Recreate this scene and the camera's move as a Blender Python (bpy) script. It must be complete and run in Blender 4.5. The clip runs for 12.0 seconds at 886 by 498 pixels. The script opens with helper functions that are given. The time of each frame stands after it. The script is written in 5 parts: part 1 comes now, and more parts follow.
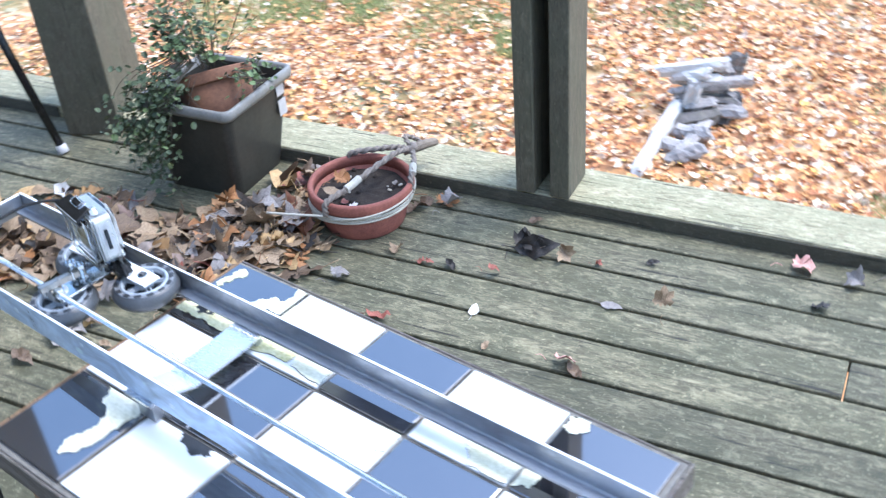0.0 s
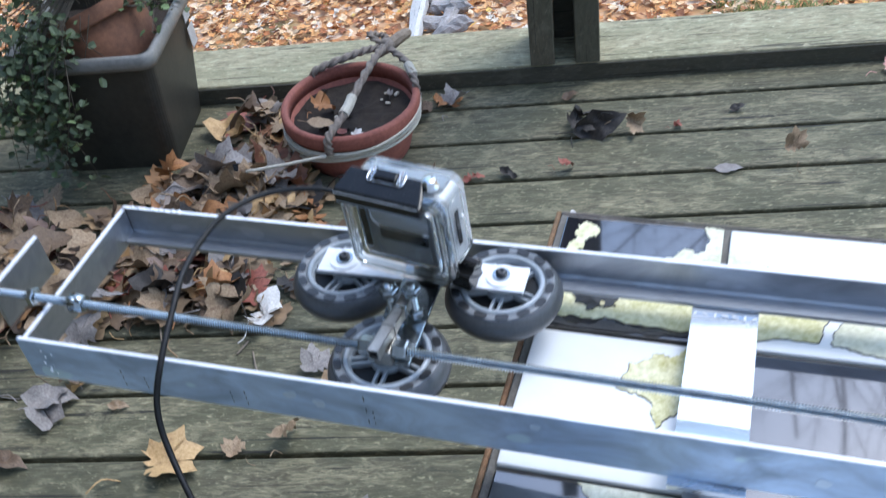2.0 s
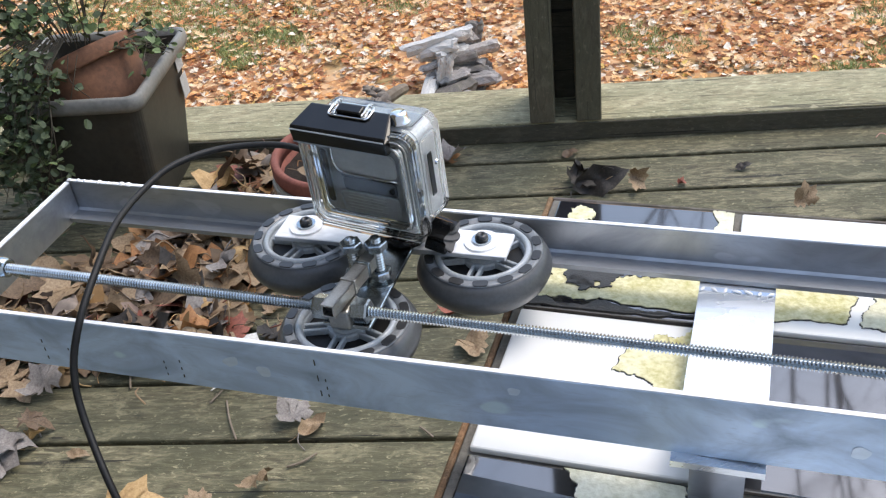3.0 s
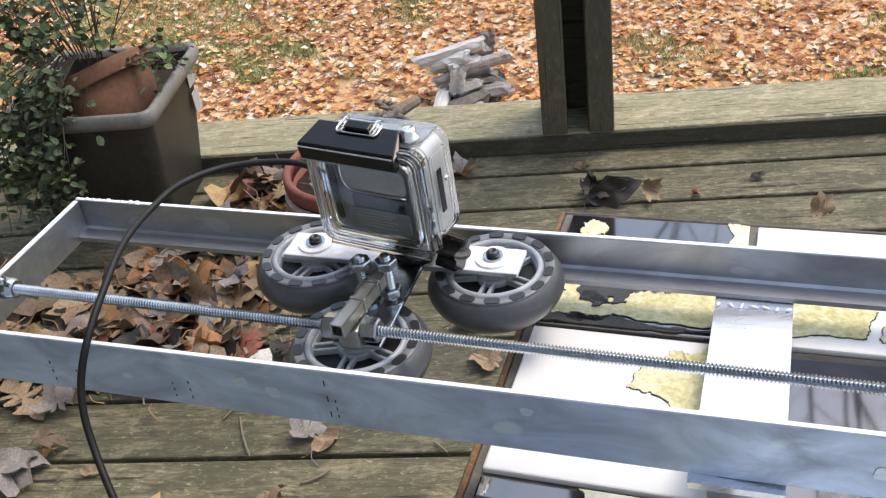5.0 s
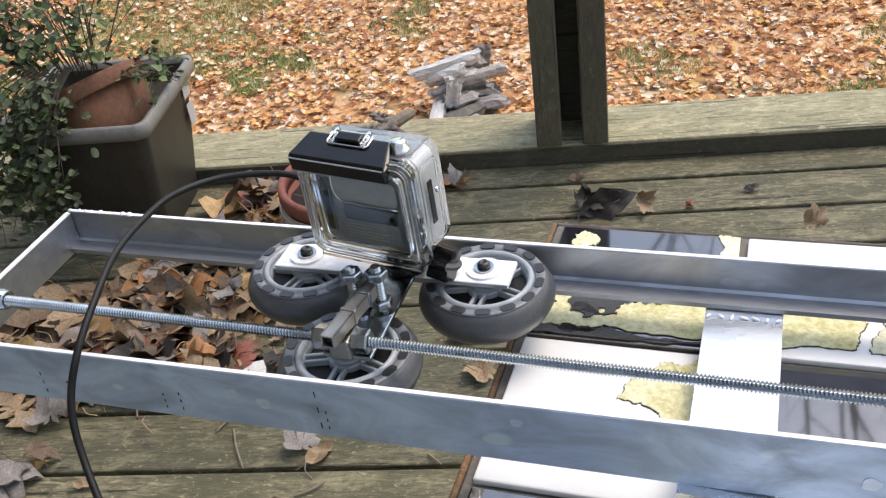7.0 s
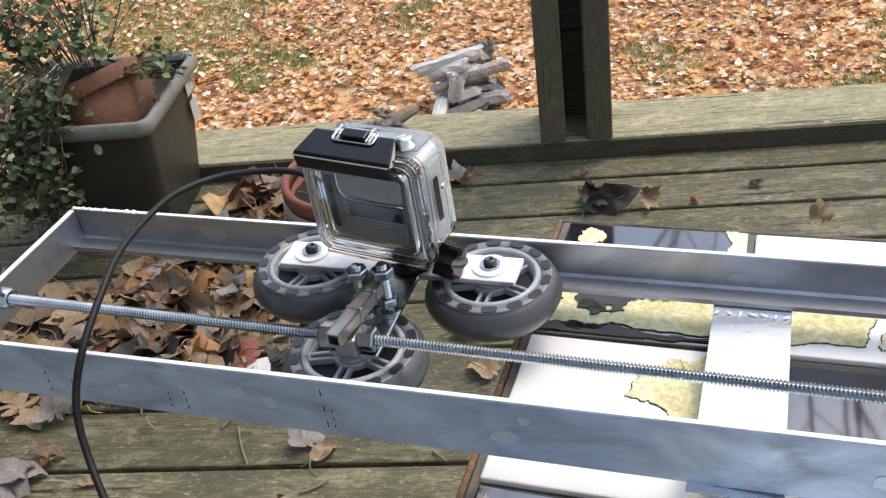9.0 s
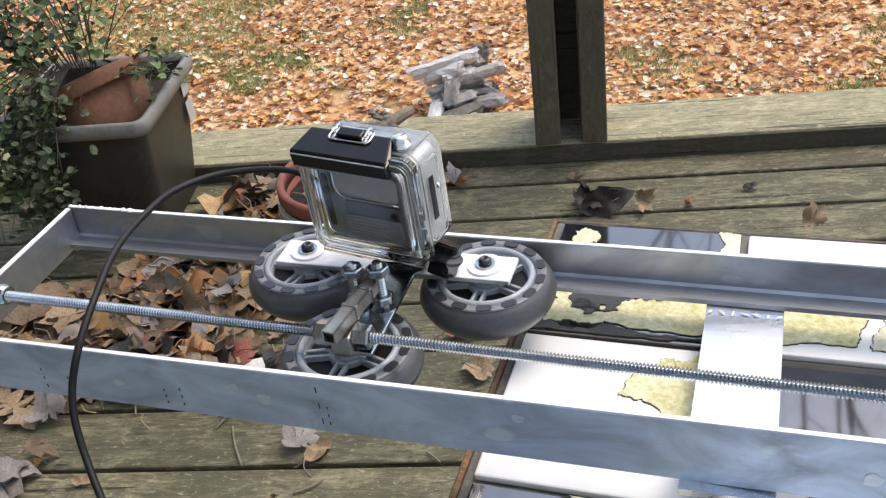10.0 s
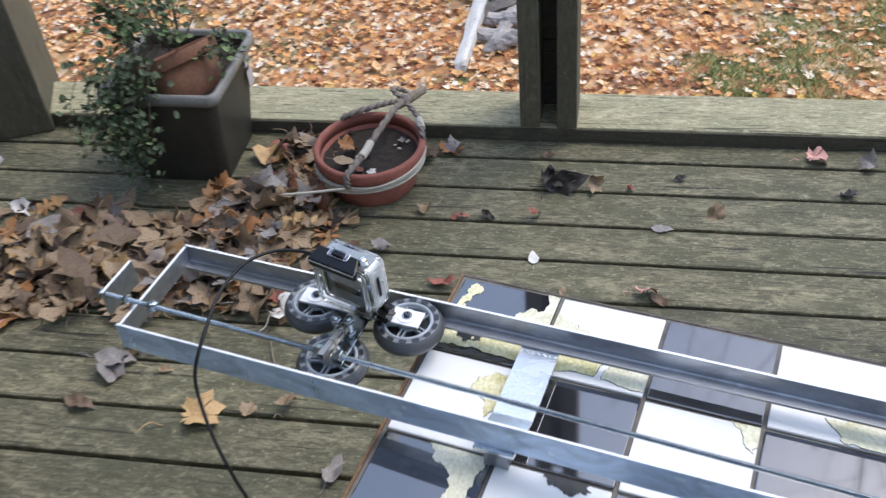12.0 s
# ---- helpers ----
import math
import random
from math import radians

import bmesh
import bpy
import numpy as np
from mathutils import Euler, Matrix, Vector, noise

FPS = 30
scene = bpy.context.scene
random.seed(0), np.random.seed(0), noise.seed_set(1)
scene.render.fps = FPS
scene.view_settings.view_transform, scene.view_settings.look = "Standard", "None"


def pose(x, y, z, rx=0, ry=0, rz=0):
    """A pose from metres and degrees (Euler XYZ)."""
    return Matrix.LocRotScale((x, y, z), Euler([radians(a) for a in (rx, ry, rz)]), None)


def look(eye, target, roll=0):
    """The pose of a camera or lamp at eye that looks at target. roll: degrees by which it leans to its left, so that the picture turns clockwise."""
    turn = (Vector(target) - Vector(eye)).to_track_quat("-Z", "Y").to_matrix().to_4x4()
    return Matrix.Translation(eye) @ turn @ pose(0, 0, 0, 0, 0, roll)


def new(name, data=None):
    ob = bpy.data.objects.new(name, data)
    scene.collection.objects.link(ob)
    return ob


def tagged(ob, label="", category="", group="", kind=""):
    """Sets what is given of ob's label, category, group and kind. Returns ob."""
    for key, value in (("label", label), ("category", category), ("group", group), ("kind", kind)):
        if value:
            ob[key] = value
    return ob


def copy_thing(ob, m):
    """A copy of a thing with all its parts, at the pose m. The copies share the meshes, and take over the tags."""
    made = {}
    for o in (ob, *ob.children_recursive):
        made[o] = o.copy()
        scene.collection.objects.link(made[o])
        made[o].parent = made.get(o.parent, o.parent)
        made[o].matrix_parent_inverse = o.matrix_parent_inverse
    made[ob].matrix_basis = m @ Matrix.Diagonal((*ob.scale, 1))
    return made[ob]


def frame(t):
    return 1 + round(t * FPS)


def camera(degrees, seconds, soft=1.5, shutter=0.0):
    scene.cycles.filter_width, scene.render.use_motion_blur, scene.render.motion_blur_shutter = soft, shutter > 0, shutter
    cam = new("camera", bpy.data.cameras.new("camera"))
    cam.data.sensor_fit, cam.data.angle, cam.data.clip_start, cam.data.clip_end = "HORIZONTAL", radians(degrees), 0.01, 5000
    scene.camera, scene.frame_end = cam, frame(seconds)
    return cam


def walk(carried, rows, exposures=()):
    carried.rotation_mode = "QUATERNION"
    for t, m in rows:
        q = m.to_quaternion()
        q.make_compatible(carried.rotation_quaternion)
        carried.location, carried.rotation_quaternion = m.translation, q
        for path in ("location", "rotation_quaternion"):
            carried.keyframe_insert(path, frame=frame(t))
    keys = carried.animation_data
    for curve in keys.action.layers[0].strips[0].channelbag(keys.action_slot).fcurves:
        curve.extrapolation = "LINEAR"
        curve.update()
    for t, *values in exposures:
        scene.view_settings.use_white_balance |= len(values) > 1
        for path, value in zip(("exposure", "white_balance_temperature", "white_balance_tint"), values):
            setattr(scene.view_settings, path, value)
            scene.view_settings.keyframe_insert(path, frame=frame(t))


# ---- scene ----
cam = camera(47.1, 12.0, soft=1.25, shutter=0.35)

PATH = [
    (0, (0.740, -1.794, 1.220), (-0.039, -0.330, 0.068), -4.8),
    (0.5, (0.487, -1.819, 1.241), (-0.043, -0.306, 0.034), -7.9),
    (1, (0.308, -1.730, 1.182), (-0.088, -0.188, -0.031), -8.4),
    (1.5, (0.133, -1.633, 1.114), (-0.100, -0.147, -0.204), -10.0),
    (2, (0.055, -1.596, 1.014), (-0.198, -0.113, -0.316), -9.1),
    (2.5, (0.047, -1.589, 0.899), (-0.180, 0.060, -0.233), -5.9),
    (3, (0.059, -1.589, 0.898), (-0.192, 0.026, -0.264), -7.3),
    (5, (0.060, -1.581, 0.896), (-0.218, 0.046, -0.246), -8.3),
    (5.5, (0.057, -1.580, 0.896), (-0.217, 0.049, -0.238), -8.1),
    (6, (0.061, -1.584, 0.900), (-0.206, 0.041, -0.217), -8.3),
    (6.5, (0.061, -1.580, 0.895), (-0.199, 0.061, -0.230), -7.9),
    (7, (0.063, -1.582, 0.896), (-0.206, 0.056, -0.225), -8.1),
    (9, (0.061, -1.579, 0.895), (-0.214, 0.052, -0.231), -8.4),
    (9.5, (0.060, -1.582, 0.895), (-0.203, 0.050, -0.232), -7.9),
    (10, (0.061, -1.583, 0.895), (-0.204, 0.058, -0.231), -7.9),
    (10.5, (0.062, -1.579, 0.894), (-0.207, 0.054, -0.235), -8.1),
    (11, (0.074, -1.586, 0.945), (-0.176, -0.054, -0.327), -5.9),
    (11.5, (0.123, -1.673, 1.158), (-0.094, -0.186, -0.186), -3.7),
    (12, (0.224, -1.849, 1.323), (-0.119, -0.393, -0.004), -6.0),
]
EXPOSURES = [(0, 1.48, 5350, 10), (0.5, 1.23, 5250, 10), (1.0, 1.04, 5250, 10), (1.5, 1.01, 5250, 9), (2.0, 0.68, 5450, 8), (2.3, 0.68, 5600, 8), (2.6, 0.70, 6050, 9),
             (3.2, 0.68, 6550, 10), (4.8, 0.68, 6850, 12), (9.0, 0.66, 6850, 12), (10.1, 0.67, 6850, 12), (10.6, 0.59, 6850, 12), (11.0, 0.42, 6900, 12), (11.5, 0.42, 6700, 12), (12, 0.56, 6050, 11)]
walk(cam, [(t, look(eye, target, roll)) for t, eye, target, roll in PATH], EXPOSURES)

# ---- world and sun: bright overcast autumn day ----
world = bpy.data.worlds.new("overcast")
scene.world = world
world.use_nodes = True
wn, wl = world.node_tree.nodes, world.node_tree.links
sky = wn.new("ShaderNodeTexSky")
sky.sky_type = "NISHITA"
sky.sun_disc = False
sky.sun_elevation = radians(62.6)
sky.sun_rotation = radians(52.1)
sky.dust_density = 2.5
sky.air_density = 1.4
wn["Background"].inputs["Strength"].default_value = 0.20
wl.new(sky.outputs[0], wn["Background"].inputs["Color"])

sun_data = bpy.data.lights.new("sun", "SUN")
sun_data.energy = 0.9
sun_data.angle = radians(25)
sun_data.color = (1.0, 0.94, 0.86)
sun = new("sun", sun_data)
sun.matrix_world = look((4.5, 3.5, 11), (0, 0, 0))


# ---- material helpers ----
def shader(name, rough=0.6, metal=0.0, spec=0.5):
    mat = bpy.data.materials.new(name)
    mat.use_nodes = True
    n = mat.node_tree.nodes
    b = n["Principled BSDF"]
    b.inputs["Roughness"].default_value = rough
    b.inputs["Metallic"].default_value = metal
    b.inputs["Specular IOR Level"].default_value = spec
    return mat, n, mat.node_tree.links, b


def ramp(n, l, src, stops):
    r = n.new("ShaderNodeValToRGB")
    e = r.color_ramp.elements
    while len(e) < len(stops):
        e.new(0.5)
    for el, (p, c) in zip(e, stops):
        el.position, el.color = p, (*c, 1)
    l.new(src, r.inputs["Fac"])
    return r.outputs["Color"]


def noise_tex(n, l, vec, scale, detail=4.0, rough=0.6, dist=0.0):
    t = n.new("ShaderNodeTexNoise")
    t.inputs["Scale"].default_value = scale
    t.inputs["Detail"].default_value = detail
    t.inputs["Roughness"].default_value = rough
    t.inputs["Distortion"].default_value = dist
    if vec is not None:
        l.new(vec, t.inputs["Vector"])
    return t.outputs["Fac"]


def coords(n, l, stretch=(1, 1, 1), per_object=True):
    """Object coordinates, shifted by each object's own random number."""
    tc = n.new("ShaderNodeTexCoord")
    mp = n.new("ShaderNodeMapping")
    mp.inputs["Scale"].default_value = stretch
    src = tc.outputs["Object"]
    if per_object:
        oi = n.new("ShaderNodeObjectInfo")
        mul = n.new("ShaderNodeMath")
        mul.operation = "MULTIPLY"
        mul.inputs[1].default_value = 37.0
        l.new(oi.outputs["Random"], mul.inputs[0])
        add = n.new("ShaderNodeVectorMath")
        l.new(src, add.inputs[0])
        l.new(mul.outputs[0], add.inputs[1])
        src = add.outputs[0]
    l.new(src, mp.inputs["Vector"])
    return mp.outputs["Vector"]


def mix(n, l, fac, a, b, mode="MIX"):
    m = n.new("ShaderNodeMix")
    m.data_type, m.blend_type = "RGBA", mode
    for sock, v in ((m.inputs["Factor"], fac), (m.inputs["A"], a), (m.inputs["B"], b)):
        if isinstance(v, (int, float)):
            sock.default_value = v
        elif isinstance(v, tuple):
            sock.default_value = (*v, 1)
        else:
            l.new(v, sock)
    return m.outputs["Result"]


def bump(n, l, b, height, strength=0.3, dist=0.002):
    k = n.new("ShaderNodeBump")
    k.inputs["Strength"].default_value = strength
    k.inputs["Distance"].default_value = dist
    l.new(height, k.inputs["Height"])
    l.new(k.outputs["Normal"], b.inputs["Normal"])


def wood(name, stops, moss=(0.16, 0.17, 0.09), moss_amt=0.5, axis=0, rough=0.75):
    mat, n, l, b = shader(name, rough)
    s = [46.0, 46.0, 46.0]
    s[axis] = 10.0
    grain = noise_tex(n, l, coords(n, l, tuple(s)), 3.0, 9, 0.72, 0.9)
    s2 = [9.0, 9.0, 9.0]
    s2[axis] = 4.0
    blot = noise_tex(n, l, coords(n, l, tuple(s2)), 1.6, 6, 0.68)
    col = ramp(n, l, grain, stops)
    bl = ramp(n, l, blot, [(0.42, (0, 0, 0)), (0.58, (moss_amt,) * 3)])
    col = mix(n, l, bl, col, moss)
    s3 = [190.0, 190.0, 190.0]
    s3[axis] = 95.0
    fleck = noise_tex(n, l, coords(n, l, tuple(s3)), 1.0, 5, 0.7, 0.5)
    fl = ramp(n, l, fleck, [(0.58, (0, 0, 0)), (0.68, (0.7,) * 3)])
    col = mix(n, l, fl, col, tuple(min(0.6, x * 1.4) for x in stops[-1][1]))
    crack = ramp(n, l, noise_tex(n, l, coords(n, l, tuple(s)), 4.5, 6, 0.75, 0.4), [(0.30, (0.85,) * 3), (0.40, (0, 0, 0))])
    col = mix(n, l, crack, col, tuple(x * 0.35 for x in stops[0][1]))
    s4 = [120.0, 120.0, 120.0]
    s4[axis] = 3.6
    split = ramp(n, l, noise_tex(n, l, coords(n, l, tuple(s4)), 1.0, 3, 0.55, 0.3), [(0.325, (0.9,) * 3), (0.365, (0, 0, 0))])
    col = mix(n, l, split, col, tuple(x * 0.3 for x in stops[0][1]))
    s5 = [30.0, 30.0, 30.0]
    s5[axis] = 15.0
    worn = ramp(n, l, noise_tex(n, l, coords(n, l, tuple(s5)), 1.0, 8, 0.75, 0.6), [(0.54, (0, 0, 0)), (0.66, (0.55,) * 3)])
    col = mix(n, l, worn, col, tuple(min(0.6, x * 1.15) for x in stops[-1][1]))
    oi = n.new("ShaderNodeObjectInfo")
    tone = ramp(n, l, oi.outputs["Random"], [(0, (0.8, 0.8, 0.8)), (1, (1.15, 1.13, 1.1))])
    col = mix(n, l, 1.0, col, tone, "MULTIPLY")
    l.new(col, b.inputs["Base Color"])
    bump(n, l, b, grain, 0.8, 0.003)
    return mat


def mottled(name, c1, c2, scale=30, rough=0.6, metal=0.0, bumps=0.15, fine=None, spec=0.5, dist=0.001, grit=0.35, ior=1.5):
    mat, n, l, b = shader(name, rough, metal, spec)
    v = coords(n, l)
    big = noise_tex(n, l, v, scale, 5)
    col = ramp(n, l, big, [(0.3, c1), (0.7, c2)])
    f = noise_tex(n, l, v, fine or scale * 9, 3)
    b.inputs["IOR"].default_value = ior
    col = mix(n, l, grit, col, ramp(n, l, f, [(0.3, tuple(x * 0.6 for x in c1)), (0.7, c2)]))
    l.new(col, b.inputs["Base Color"])
    if bumps:
        bump(n, l, b, f, bumps, dist)
    return mat


def aluminium(name, rough, tint=(0.72, 0.74, 0.77), axis=0, metal=1.0, dark=0.68):
    mat, n, l, b = shader(name, rough, metal)
    s = [300.0, 300.0, 300.0]
    s[axis] = 4.0
    brushed = noise_tex(n, l, coords(n, l, tuple(s), False), 1.0, 3)
    smear = noise_tex(n, l, coords(n, l, (14, 30, 30), False), 1.3, 5, 0.6, 0.8)
    col = ramp(n, l, smear, [(0.3, tuple(x * dark for x in tint)), (0.62, tint)])
    dab = noise_tex(n, l, coords(n, l, (34, 60, 60), False), 1.0, 1, 0.4)
    col = mix(n, l, ramp(n, l, dab, [(0.69, (0, 0, 0)), (0.72, (0.5,) * 3)]), col, tuple(min(1, x * 1.3) for x in tint))
    fine = noise_tex(n, l, coords(n, l, (60, 420, 420), False), 1.0, 4, 0.7)
    col = mix(n, l, ramp(n, l, fine, [(0.30, (0.45,) * 3), (0.42, (0, 0, 0))]), col, tuple(x * 0.6 for x in tint))
    l.new(col, b.inputs["Base Color"])
    rr = ramp(n, l, smear, [(0.35, (rough + 0.15,) * 3), (0.65, (rough - 0.05,) * 3)])
    l.new(rr, b.inputs["Roughness"])
    bump(n, l, b, brushed, 0.12, 0.0004)
    return mat


def leaf_mat(name, dark, light, vein):
    mat, n, l, b = shader(name, 0.65)
    v = coords(n, l)
    col = ramp(n, l, noise_tex(n, l, v, 28, 5, 0.65), [(0.3, dark), (0.68, light)])
    v = coords(n, l, (0.07, 0.07, 0.07))
    spots = ramp(n, l, noise_tex(n, l, v, 160, 3, 0.7), [(0.56, (0, 0, 0)), (0.70, (0.75,) * 3)])
    col = mix(n, l, spots, col, vein)
    l.new(col, b.inputs["Base Color"])
    bump(n, l, b, noise_tex(n, l, v, 90, 4), 0.4, 0.002)
    return mat


DECK = wood("deck_wood", [(0.34, (0.042, 0.038, 0.023)), (0.5, (0.120, 0.109, 0.062)), (0.66, (0.275, 0.250, 0.152))], moss=(0.066, 0.066, 0.034), moss_amt=0.75)
SILL = wood("sill_wood", [(0.33, (0.12, 0.104, 0.058)), (0.5, (0.30, 0.268, 0.160)), (0.67, (0.48, 0.440, 0.285))], moss=(0.2, 0.2, 0.11))
POST = wood("post_wood", [(0.25, (0.050, 0.044, 0.028)), (0.5, (0.098, 0.086, 0.056)), (0.75, (0.150, 0.134, 0.090))], moss=(0.09, 0.09, 0.055), axis=2)
# Shade painted as dark wood, for the sill's front and the post slot.
SHADE_WOOD = wood("shade_wood", [(0.25, (0.035, 0.032, 0.022)), (0.5, (0.062, 0.056, 0.038)), (0.75, (0.10, 0.09, 0.062))], moss=(0.05, 0.05, 0.03))
EDGE = wood("edge_wood", [(0.25, (0.12, 0.06, 0.03)), (0.6, (0.28, 0.15, 0.07)), (0.8, (0.36, 0.22, 0.12))], moss_amt=0.2)
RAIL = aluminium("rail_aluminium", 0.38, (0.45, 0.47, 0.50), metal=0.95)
# Scuffed near angle, same metal as RAIL; the sky's blue is painted into the tint.
SCUFFED_SKY = aluminium("scuffed_sky_aluminium", 0.42, (0.60, 0.75, 0.95), metal=0.42, dark=0.55)
PLATE = aluminium("plate_aluminium", 0.22, (0.82, 0.86, 0.90), metal=0.85, dark=0.8)
RUBBED = aluminium("rubbed_aluminium", 0.40, (0.74, 0.86, 0.99), metal=0.42)
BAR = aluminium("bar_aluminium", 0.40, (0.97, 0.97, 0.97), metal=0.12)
ZINC = mottled("zinc", (0.36, 0.40, 0.42), (0.57, 0.61, 0.63), 60, 0.22, 1.0, 0.05)
THREAD = mottled("thread_zinc", (0.38, 0.40, 0.41), (0.60, 0.63, 0.64), 90, 0.18, 1.0, 0.04)
STEEL = mottled("dark_steel", (0.36, 0.34, 0.30), (0.52, 0.50, 0.46), 120, 0.4, 1.0, 0.08)
GUN = mottled("blackened_steel", (0.05, 0.05, 0.05), (0.10, 0.10, 0.10), 120, 0.4, 0.9, 0.05)
TYRE = mottled("tyre", (0.048, 0.050, 0.052), (0.082, 0.084, 0.086), 60, 0.34, 0.0, 0.05)
CORE = mottled("wheel_core", (0.27, 0.30, 0.32), (0.40, 0.43, 0.455), 90, 0.28, 0.0, 0.05)
SMOKE = mottled("smoked_plastic", (0.018, 0.018, 0.019), (0.045, 0.045, 0.046), 70, 0.3, 0.0, 0.05)
WINDOW = mottled("wheel_window", (0.15, 0.158, 0.165), (0.23, 0.238, 0.245), 90, 0.35, 0.0, 0.05)
BLACK = mottled("black_plastic", (0.006, 0.006, 0.006), (0.014, 0.014, 0.014), 80, 0.13, 0.0, 0.02, spec=0.32)
CABLE = mottled("cable_rubber", (0.006, 0.006, 0.006), (0.014, 0.014, 0.014), 200, 0.5, 0.0, 0.1, spec=0.3)
CAMBODY = mottled("camera_body", (0.30, 0.30, 0.29), (0.40, 0.40, 0.39), 60, 0.35, 0.3, 0.04)
BACK = mottled("grey_back", (0.42, 0.42, 0.41), (0.52, 0.52, 0.51), 60, 0.35, 0.1, 0.04)
SILVER = mottled("silver_plastic", (0.78, 0.78, 0.77), (0.87, 0.87, 0.86), 60, 0.35, 0.2, 0.04)
CHROME = mottled("chrome", (0.75, 0.76, 0.78), (0.86, 0.87, 0.88), 80, 0.12, 1.0, 0.0)
WHITE_TILE = mottled("white_tile", (0.70, 0.70, 0.68), (0.80, 0.80, 0.78), 9, 0.10, 0.0, 0.0, spec=0.6, grit=0.05)
BLACK_TILE = mottled("black_tile", (0.012, 0.012, 0.015), (0.024, 0.024, 0.028), 20, 0.04, 0.0, 0.0, spec=0.75, ior=2.15)
GROUT = mottled("grout", (0.11, 0.10, 0.085), (0.22, 0.205, 0.175), 60, 0.9, 0.0, 0.6)
CHIP = mottled("bare_tile_body", (0.50, 0.45, 0.13), (0.90, 0.86, 0.62), 46, 0.85, 0.0, 0.8, fine=260, grit=0.45)
CHIP_PALE = mottled("pale_tile_body", (0.56, 0.53, 0.30), (0.88, 0.86, 0.72), 40, 0.8, 0.0, 0.7, fine=260, grit=0.4)
FLAKE = mottled("black_flake", (0.012, 0.012, 0.013), (0.035, 0.034, 0.033), 90, 0.4, 0.0, 0.4)
TERRA = mottled("terracotta", (0.18, 0.056, 0.038), (0.33, 0.112, 0.074), 22, 0.75, 0.0, 0.3)
TERRA_OLD = mottled("old_terracotta", (0.075, 0.034, 0.018), (0.26, 0.115, 0.056), 14, 0.8, 0.0, 0.3)
BOX = mottled("planter_plastic", (0.018, 0.017, 0.013), (0.046, 0.042, 0.031), 12, 0.5, 0.0, 0.1)
BOXRIM = mottled("planter_rim", (0.16, 0.155, 0.135), (0.25, 0.24, 0.215), 16, 0.5, 0.0, 0.1)
SOIL = mottled("soil", (0.018, 0.013, 0.009), (0.06, 0.045, 0.032), 60, 0.95, 0.0, 1.0, dist=0.004)
ROPE = mottled("rope", (0.13, 0.105, 0.085), (0.30, 0.25, 0.20), 120, 0.9, 0.0, 0.6)
TWINE = mottled("pale_twine", (0.42, 0.38, 0.30), (0.60, 0.56, 0.46), 150, 0.85, 0.0, 0.5)
TWIG = mottled("twig", (0.16, 0.12, 0.085), (0.30, 0.245, 0.18), 120, 0.85, 0.0, 0.5)
STICKER = mottled("sticker", (0.4, 0.38, 0.36), (0.55, 0.54, 0.52), 60, 0.5)
LOG = wood("log_wood", [(0.25, (0.16, 0.13, 0.11)), (0.5, (0.33, 0.295, 0.27)), (0.75, (0.52, 0.48, 0.45))], moss=(0.2, 0.18, 0.15), moss_amt=0.35)
LOG_PALE = wood("pale_log_wood", [(0.25, (0.38, 0.35, 0.31)), (0.5, (0.58, 0.55, 0.51)), (0.75, (0.72, 0.69, 0.65))], moss=(0.4, 0.36, 0.3), moss_amt=0.3)
LOG_DARK = wood("dark_log_wood", [(0.25, (0.05, 0.042, 0.036)), (0.5, (0.12, 0.10, 0.09)), (0.75, (0.2, 0.18, 0.16))], moss_amt=0.2)
BARK = mottled("bark", (0.07, 0.058, 0.048), (0.16, 0.14, 0.12), 9, 0.9, 0.0, 0.8, dist=0.02)
SIDING = mottled("siding", (0.50, 0.56, 0.64), (0.60, 0.66, 0.74), 3, 0.6)
GREEN = leaf_mat("green_leaf", (0.030, 0.046, 0.020), (0.100, 0.130, 0.060), (0.19, 0.20, 0.10))
STEM = mottled("dark_stem", (0.045, 0.036, 0.024), (0.12, 0.098, 0.065), 120, 0.85, 0.0, 0.4)
GREEN_PALE = leaf_mat("pale_green_leaf", (0.07, 0.11, 0.035), (0.16, 0.22, 0.08), (0.3, 0.3, 0.1))

LEAVES = {
    "tan": leaf_mat("tan_leaf", (0.18, 0.115, 0.062), (0.36, 0.262, 0.155), (0.15, 0.08, 0.045)),
    "orange": leaf_mat("orange_leaf", (0.22, 0.09, 0.028), (0.40, 0.19, 0.065), (0.17, 0.07, 0.025)),
    "red": leaf_mat("red_leaf", (0.18, 0.05, 0.03), (0.33, 0.11, 0.07), (0.10, 0.03, 0.02)),
    "brown": leaf_mat("brown_leaf", (0.070, 0.045, 0.026), (0.185, 0.122, 0.072), (0.06, 0.035, 0.02)),
    "dark": leaf_mat("dark_leaf", (0.012, 0.010, 0.008), (0.042, 0.034, 0.027), (0.07, 0.055, 0.045)),
    "grey": leaf_mat("grey_leaf", (0.15, 0.13, 0.115), (0.30, 0.27, 0.245), (0.16, 0.13, 0.11)),
    "pale": leaf_mat("pale_leaf", (0.52, 0.48, 0.42), (0.74, 0.72, 0.68), (0.42, 0.36, 0.28)),
    "gold": leaf_mat("gold_leaf", (0.36, 0.22, 0.085), (0.56, 0.38, 0.175), (0.24, 0.14, 0.06)),
    "yellow": leaf_mat("yellow_leaf", (0.52, 0.33, 0.05), (0.72, 0.52, 0.12), (0.3, 0.18, 0.04)),
    "pink": leaf_mat("pink_leaf", (0.46, 0.20, 0.155), (0.66, 0.40, 0.33), (0.3, 0.12, 0.09)),
}


